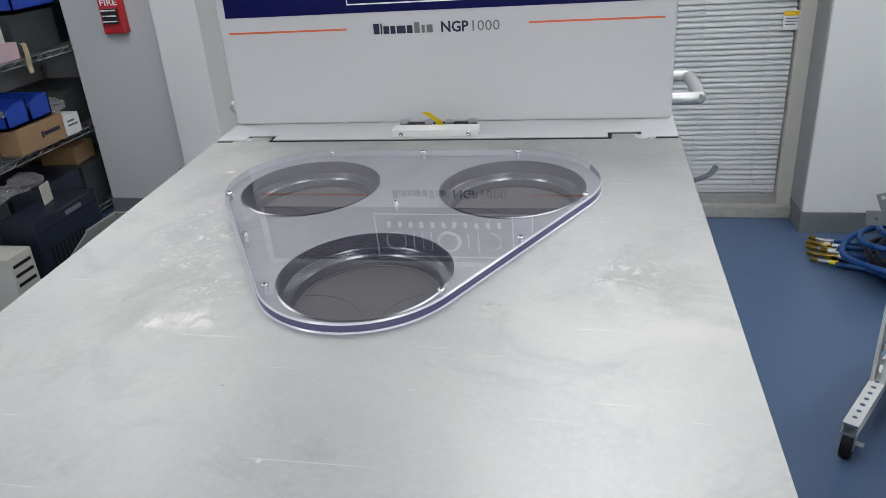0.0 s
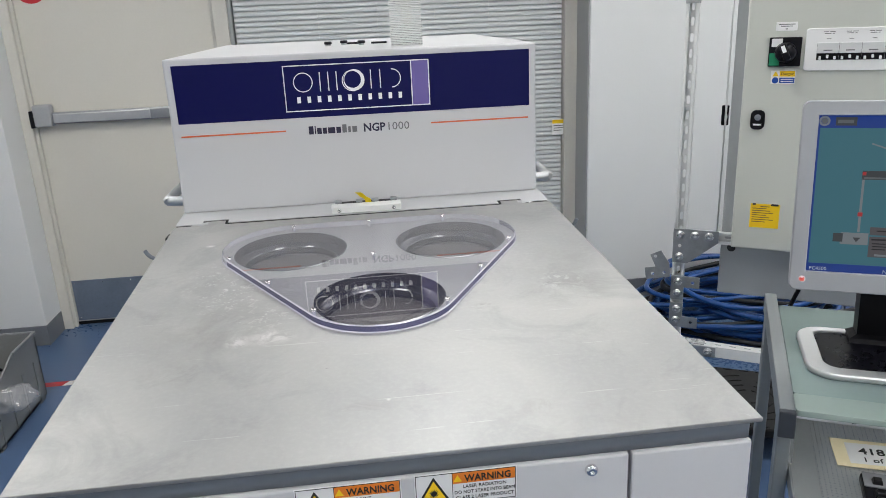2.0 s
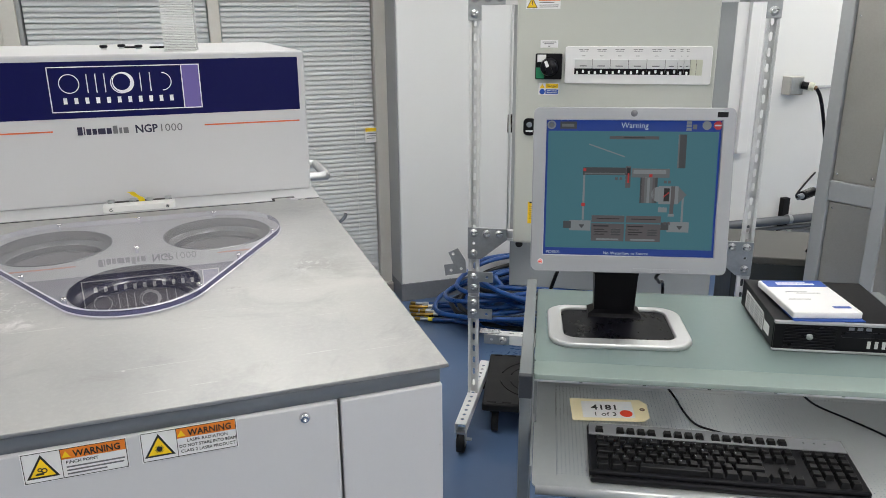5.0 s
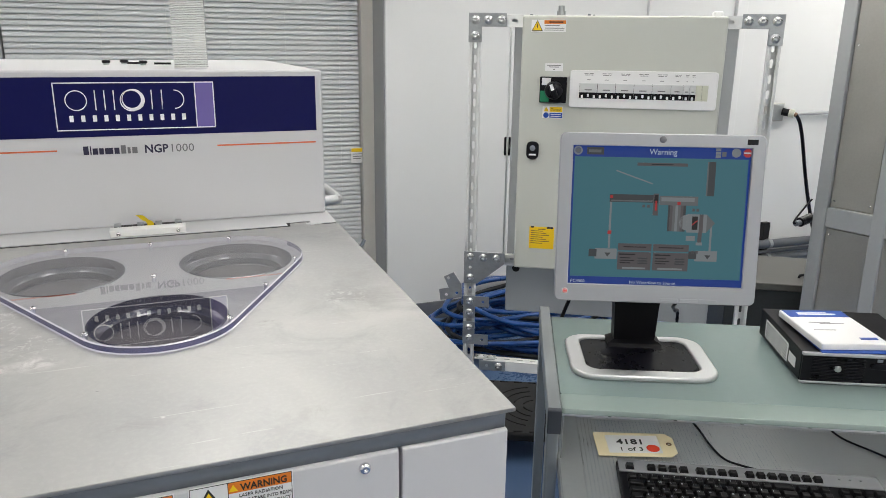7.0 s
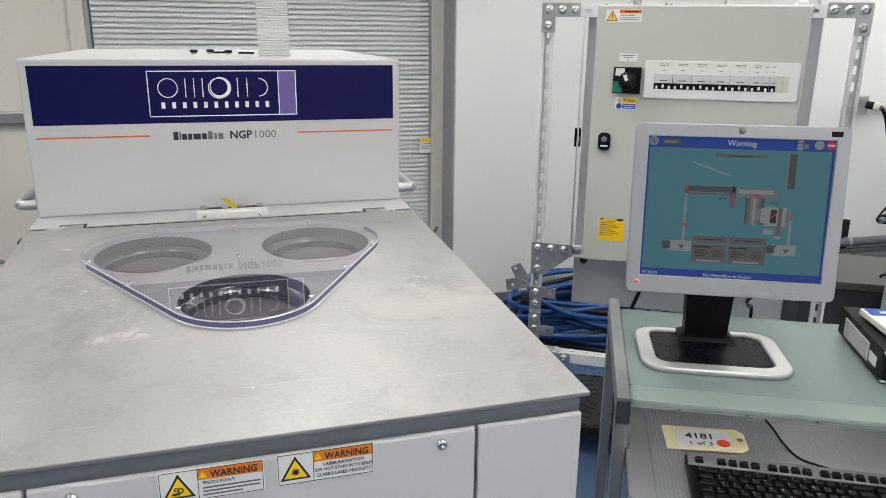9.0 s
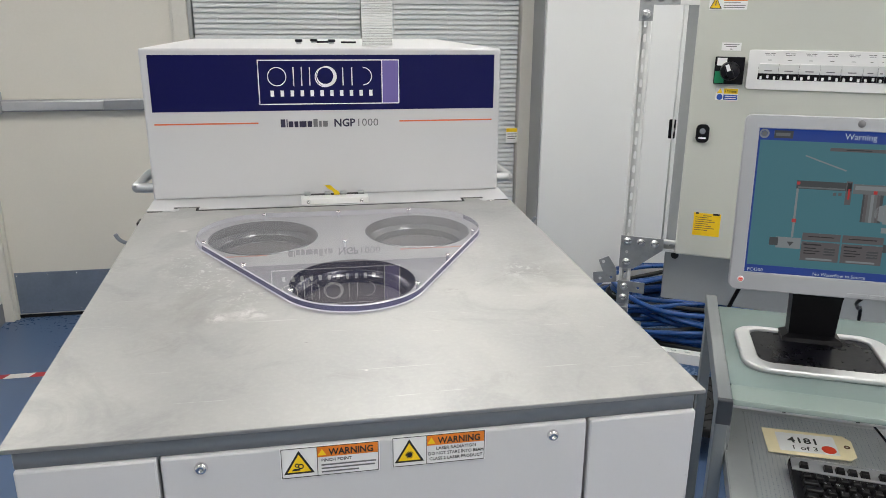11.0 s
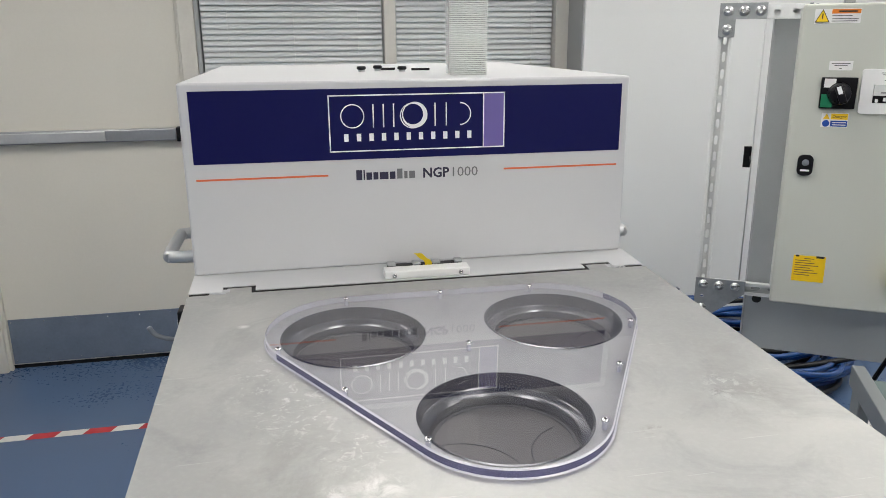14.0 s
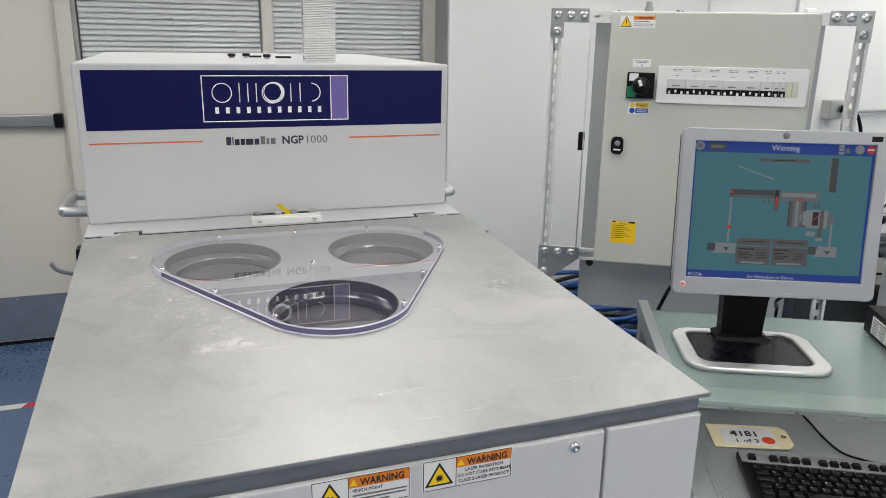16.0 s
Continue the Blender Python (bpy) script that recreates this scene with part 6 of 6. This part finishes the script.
# grey parts bin by the column
bn = root("parts_bin", pose(-1.35, 2.535, 0), "open grey plastic parts bin holding cables and bags", "bin")
def bin_walls(w, d, h, front, t=0.008):
    bm = boxes((-w, 0, 0, d, 0.012, 0.022), (-w, 0, d - t, d, 0.012, h))
    for x in (-w, -t):
        side = [(0, 0.012), (d, 0.012), (d, h), (d * 0.55, h), (d * 0.06, front + 0.02), (0, front)]
        lo = [bm.verts.new((x, y, z)) for y, z in side]; hi = [bm.verts.new((x + t, y, z)) for y, z in side]
        bm.faces.new(lo[::-1]); bm.faces.new(hi)
        for i in range(6):
            bm.faces.new((lo[i], lo[(i + 1) % 6], hi[(i + 1) % 6], hi[i]))
    boxes_front = (-w, 0, 0, t, 0.012, front)
    r = bmesh.ops.create_cube(bm, size=1.0)
    x0, x1, y0, y1, z0, z1 = boxes_front
    bmesh.ops.transform(bm, matrix=Matrix.Translation(((x0 + x1) / 2, (y0 + y1) / 2, (z0 + z1) / 2)) @ Matrix.Diagonal((x1 - x0, y1 - y0, z1 - z0, 1)), verts=r["verts"])
    return bm


part("shell", bin_walls(0.50, 0.48, 0.315, 0.20), M_bin, bn)
part("rim", boxes((-0.505, 0.006, 0.474, 0.488, 0.302, 0.318), (-0.006, 0.007, 0.262, 0.482, 0.302, 0.318), (-0.507, -0.494, 0.262, 0.482, 0.302, 0.318), bevel=0.003), M_bin, bn)
part("foot_runner", boxes((-0.50, 0.0, 0.02, 0.06, 0.0, 0.013), (-0.50, 0.0, 0.41, 0.46, 0.0, 0.013)), M_bin, bn)
for k in range(4):
    part("rib", boxes((-0.001, 0.005, 0.05 + 0.12 * k, 0.058 + 0.12 * k, 0.02, 0.20)), M_bin, bn)
random.seed(5)
for i in range(7):
    cx, cy = -1.35 - random.uniform(0.10, 0.36), 2.535 + random.uniform(0.12, 0.38)
    pts = [(cx + 0.09 * math.cos(w) * random.uniform(0.6, 1.2), cy + 0.08 * math.sin(w) * random.uniform(0.6, 1.2), 0.12 + 0.02 * i + random.uniform(-0.02, 0.03)) for w in [k * 0.9 for k in range(9)]]
    tagged(part("loose_cable", tube(pts, 0.006, 7, smooth_steps=4), M_black), "black cable tangled in the grey bin", "cable", "cables in the bin")
for i in range(3):
    bm = bmesh.new()
    bmesh.ops.create_icosphere(bm, subdivisions=3, radius=0.085)
    for v in bm.verts:
        v.co = Vector((v.co.x * 1.2, v.co.y, v.co.z * 0.6)) * (1 + 0.35 * noise.noise(v.co * 22 + Vector((i * 5, 0, 0))))
    tagged(part("plastic_bag", bm, M_film, m=pose(-1.60 + 0.13 * i, 2.80 - 0.06 * i, 0.13 + 0.02 * i)), "crumpled clear plastic bag in the grey bin", "bag", "bags in the bin")
tagged(part("bin_filler", boxes((-1.83, -1.37, 2.56, 2.99, 0.02, 0.09), bevel=0.02), M_card), "flat cardboard at the bottom of the bin", "cardboard")

# caster trolley behind the machine
tr = root("low_trolley", pose(-0.40, 2.73, 0), "low grey trolley with blue-tyred caster wheels", "trolley")
for px, py in ((0, 0), (0.6, 0), (0, 0.30), (0.6, 0.30)):
    w = part("wheel", rods(((px - 0.016, py, 0.062), (px + 0.016, py, 0.062), 0.062), seg=26), M_bluetyre, tr, "blue tyre", smooth=True)
    part("hub", rods(((px - 0.018, py, 0.062), (px + 0.018, py, 0.062), 0.038), seg=22), M_mcb, w)
    part("fork", boxes((px - 0.026, px - 0.020, py - 0.02, py + 0.02, 0.05, 0.135), (px + 0.020, px + 0.026, py - 0.02, py + 0.02, 0.05, 0.135), (px - 0.032, px + 0.032, py - 0.04, py + 0.04, 0.133, 0.140)), M_zinc, w)
part("deck", boxes((0.0, 0.66, -0.05, 0.36, 0.140, 0.170), bevel=0.004), M_encl_back, tr)

# wire rack with stored things in the alcove
rack = root("wire_rack", pose(-2.90, 2.45, 0), "chrome wire shelving rack", "rack")
RD, RL = 0.515, 1.65
for px in (0.0, RD):
    for py in (0.0, RL):
        part("post", rods(((px, py, 0.0), (px, py, 1.9), 0.0125), seg=10), M_wire, rack, smooth=True)
wire_mesh = mesh_of(rods(((0, 0, 0), (RD, 0, 0), 0.0022), seg=5), M_wire, name="shelf_wire")
truss_mesh = mesh_of(rods(((0, 0, -0.026), (0, 0.0458, 0), 0.0022), seg=5), M_wire, name="truss_wire")
SHELVES = (0.10, 0.540, 0.978, 1.40)
for z in SHELVES:
    sh = part("shelf_rim", rods(*[((px, 0, z + dz), (px, RL, z + dz), 0.0035) for px in (0.0, RD) for dz in (0.0, -0.028)], *[((0, py, z + dz), (RD, py, z + dz), 0.0035) for py in (0.0, RL) for dz in (0.0, -0.028)], seg=6), M_wire, rack)
    for k in range(66):
        part("shelf_wire", wire_mesh, None, sh, m=Matrix.Translation((0, RL * k / 65, z + 0.002)))
    for k in range(36):
        flip = Matrix.Diagonal((1, -1, 1, 1)) if k % 2 else Matrix()
        part("truss_wire", truss_mesh, None, sh, m=Matrix.Translation((RD, RL * (k + (k % 2)) / 36, z)) @ flip)


def carton(name, x, y, z, w, d, h, turn, material, label, cat_, bevel=0.003):
    """A closed box with a lid seam, its front looking along x."""
    c = root(name, pose(x, y, z, 0, 0, turn), label, cat_)
    part("body", boxes((0, w, 0, d, 0, h), bevel=bevel), material, c)
    return c


S1, S2, S3 = (v + 0.0045 for v in SHELVES[:3])
# middle shelf
c = carton("cardboard_box", -2.76, 3.16, S2, 0.385, 0.345, 0.125, 0, M_card, "closed brown cardboard carton with dark print on the rack", "box")
part("flap_seam", boxes((0.0, 0.385, 0.170, 0.174, 0.1252, 0.1258)), M_brown, c)
part("print_bar", boxes((0.3852, 0.3862, 0.185, 0.305, 0.052, 0.072), (0.3852, 0.3862, 0.165, 0.180, 0.045, 0.078)), M_ink, c)
part("print_bar", boxes((0.10, 0.21, -0.0012, -0.0002, 0.05, 0.066)), M_ink, c)
c = carton("white_box", -2.56, 3.512, S2, 0.19, 0.115, 0.105, -2, M_lab_white, "small white carton with grey print on the rack", "box")
for k in range(2):
    part("print_bar", boxes((0.1902, 0.1912, 0.02, 0.095 - 0.02 * k, 0.045 + 0.022 * k, 0.055 + 0.022 * k)), M_greyink, c)
carton("yellow_box", -2.78, 3.51, S2, 0.20, 0.15, 0.13, 3, M_lab_ye, "small yellow carton behind the white one", "box")
carton("storage_case", -2.84, 3.68, S2, 0.36, 0.36, 0.20, 0, M_darkbox, "charcoal storage case on the rack", "case")
carton("storage_case", -2.84, 2.62, S2, 0.40, 0.48, 0.24, 0, M_darkbox, "charcoal storage case beside the carton", "case")
for y in (3.135, 3.300):
    b = root("blue_bin", pose(-2.385, y, S2 + 0.126), "blue plastic stacking bin of clear bags", "bin", "blue bins on the rack")
    part("shell", bin_walls(0.34, 0.155, 0.125, 0.075), M_bluebin, b)
# upper shelf
carton("foam_pack", -2.66, 3.06, S3, 0.28, 0.29, 0.080, 2, M_pink, "pink foam packing piece on the rack", "packing")
carton("instrument_case", -2.78, 2.98, S3 + 0.082, 0.38, 0.32, 0.085, 0, M_cream, "cream instrument case lying on pink foam", "case")
st = tagged(part("webbing_strap", ribbon([(0, 0, 0.050), (0, -0.012, 0.045), (0, -0.016, 0.0), (0, -0.010, -0.06), (0, -0.014, -0.095)], 0.034, 0.002), M_tag, m=pose(-2.376, 3.372, S3 + 0.02, 0, 0, 90)), "tan webbing strap hanging over the shelf edge", "strap")
carton("equipment_case", -2.80, 3.40, S3, 0.36, 0.34, 0.195, 0, M_darkbox, "dark grey equipment case on the rack", "case")
carton("storage_case", -2.84, 3.76, S3, 0.36, 0.30, 0.25, 0, M_navycase, "dark blue storage case on the rack", "case")
b = root("blue_bin", pose(-2.41, 3.42, S3 + 0.196), "long blue plastic bin on the equipment case", "bin", "blue bins on the rack")
part("shell", bin_walls(0.36, 0.31, 0.12, 0.10), M_bluebin, b)
# bottom shelf and the floor before it
carton("storage_case", -2.84, 3.62, S1, 0.40, 0.44, 0.22, 0, M_darkbox, "charcoal storage case on the bottom shelf", "case")
carton("cardboard_box", -2.72, 3.66, S1 + 0.221, 0.22, 0.19, 0.10, 4, M_card, "small brown cardboard carton on a dark case", "box")
carton("storage_case", -2.84, 3.05, S1, 0.42, 0.52, 0.24, 0, M_navycase, "dark blue storage case on the bottom shelf", "case")
carton("storage_case", -2.84, 2.56, S1, 0.42, 0.46, 0.26, 0, M_darkbox, "charcoal storage case at the end of the shelf", "case")
c = carton("computer_tower", -2.315, 2.80, 0.0, 0.205, 0.46, 0.345, 0, M_navycase, "black computer tower standing on the floor", "computer", 0.008)
part("front_groove", boxes((0.2052, 0.2062, 0.02, 0.44, 0.285, 0.289)), M_rubber, c)
part("emblem_bar", boxes((0.2052, 0.2064, 0.21, 0.33, 0.300, 0.322)), M_rim, c)
part("vent_grille", boxes(*[(0.2052, 0.2066, 0.05 + 0.03 * k, 0.066 + 0.03 * k, 0.06, 0.20) for k in range(9)]), M_rubber, c)
carton("cream_card", -2.22, 3.02, 0.346, 0.006, 0.085, 0.095, 12, M_cream, "cream card leaning on the computer tower", "card", 0.001)
c = carton("power_supply", -2.30, 2.60, 0.0, 0.18, 0.15, 0.26, 0, M_cream, "cream power unit with a dark grille on the floor", "power unit", 0.004)
for k in range(4):
    part("louvre", boxes((0.1802, 0.1822, 0.02, 0.13, 0.07 + 0.045 * k, 0.085 + 0.045 * k)), M_rubber, c)
for i, (x, y, z) in enumerate(((-2.50, 3.20, S2 + 0.165), (-2.52, 3.37, S2 + 0.165), (-2.50, 3.57, S2 + 0.145), (-2.50, 3.25, S1 + 0.275), (-2.50, 3.05, S1 + 0.28), (-2.50, 2.80, S1 + 0.30))):
    bm = bmesh.new()
    bmesh.ops.create_icosphere(bm, subdivisions=3, radius=0.075)
    for v in bm.verts:
        v.co = Vector((v.co.x, v.co.y * 1.25, v.co.z * 0.55)) * (1 + 0.45 * noise.noise(v.co * 26 + Vector((i * 7, 3, 0))))
    tagged(part("plastic_bag", bm, M_film, m=pose(x, y, z)), "crumpled clear plastic bag on the rack", "bag", "bags on the rack")
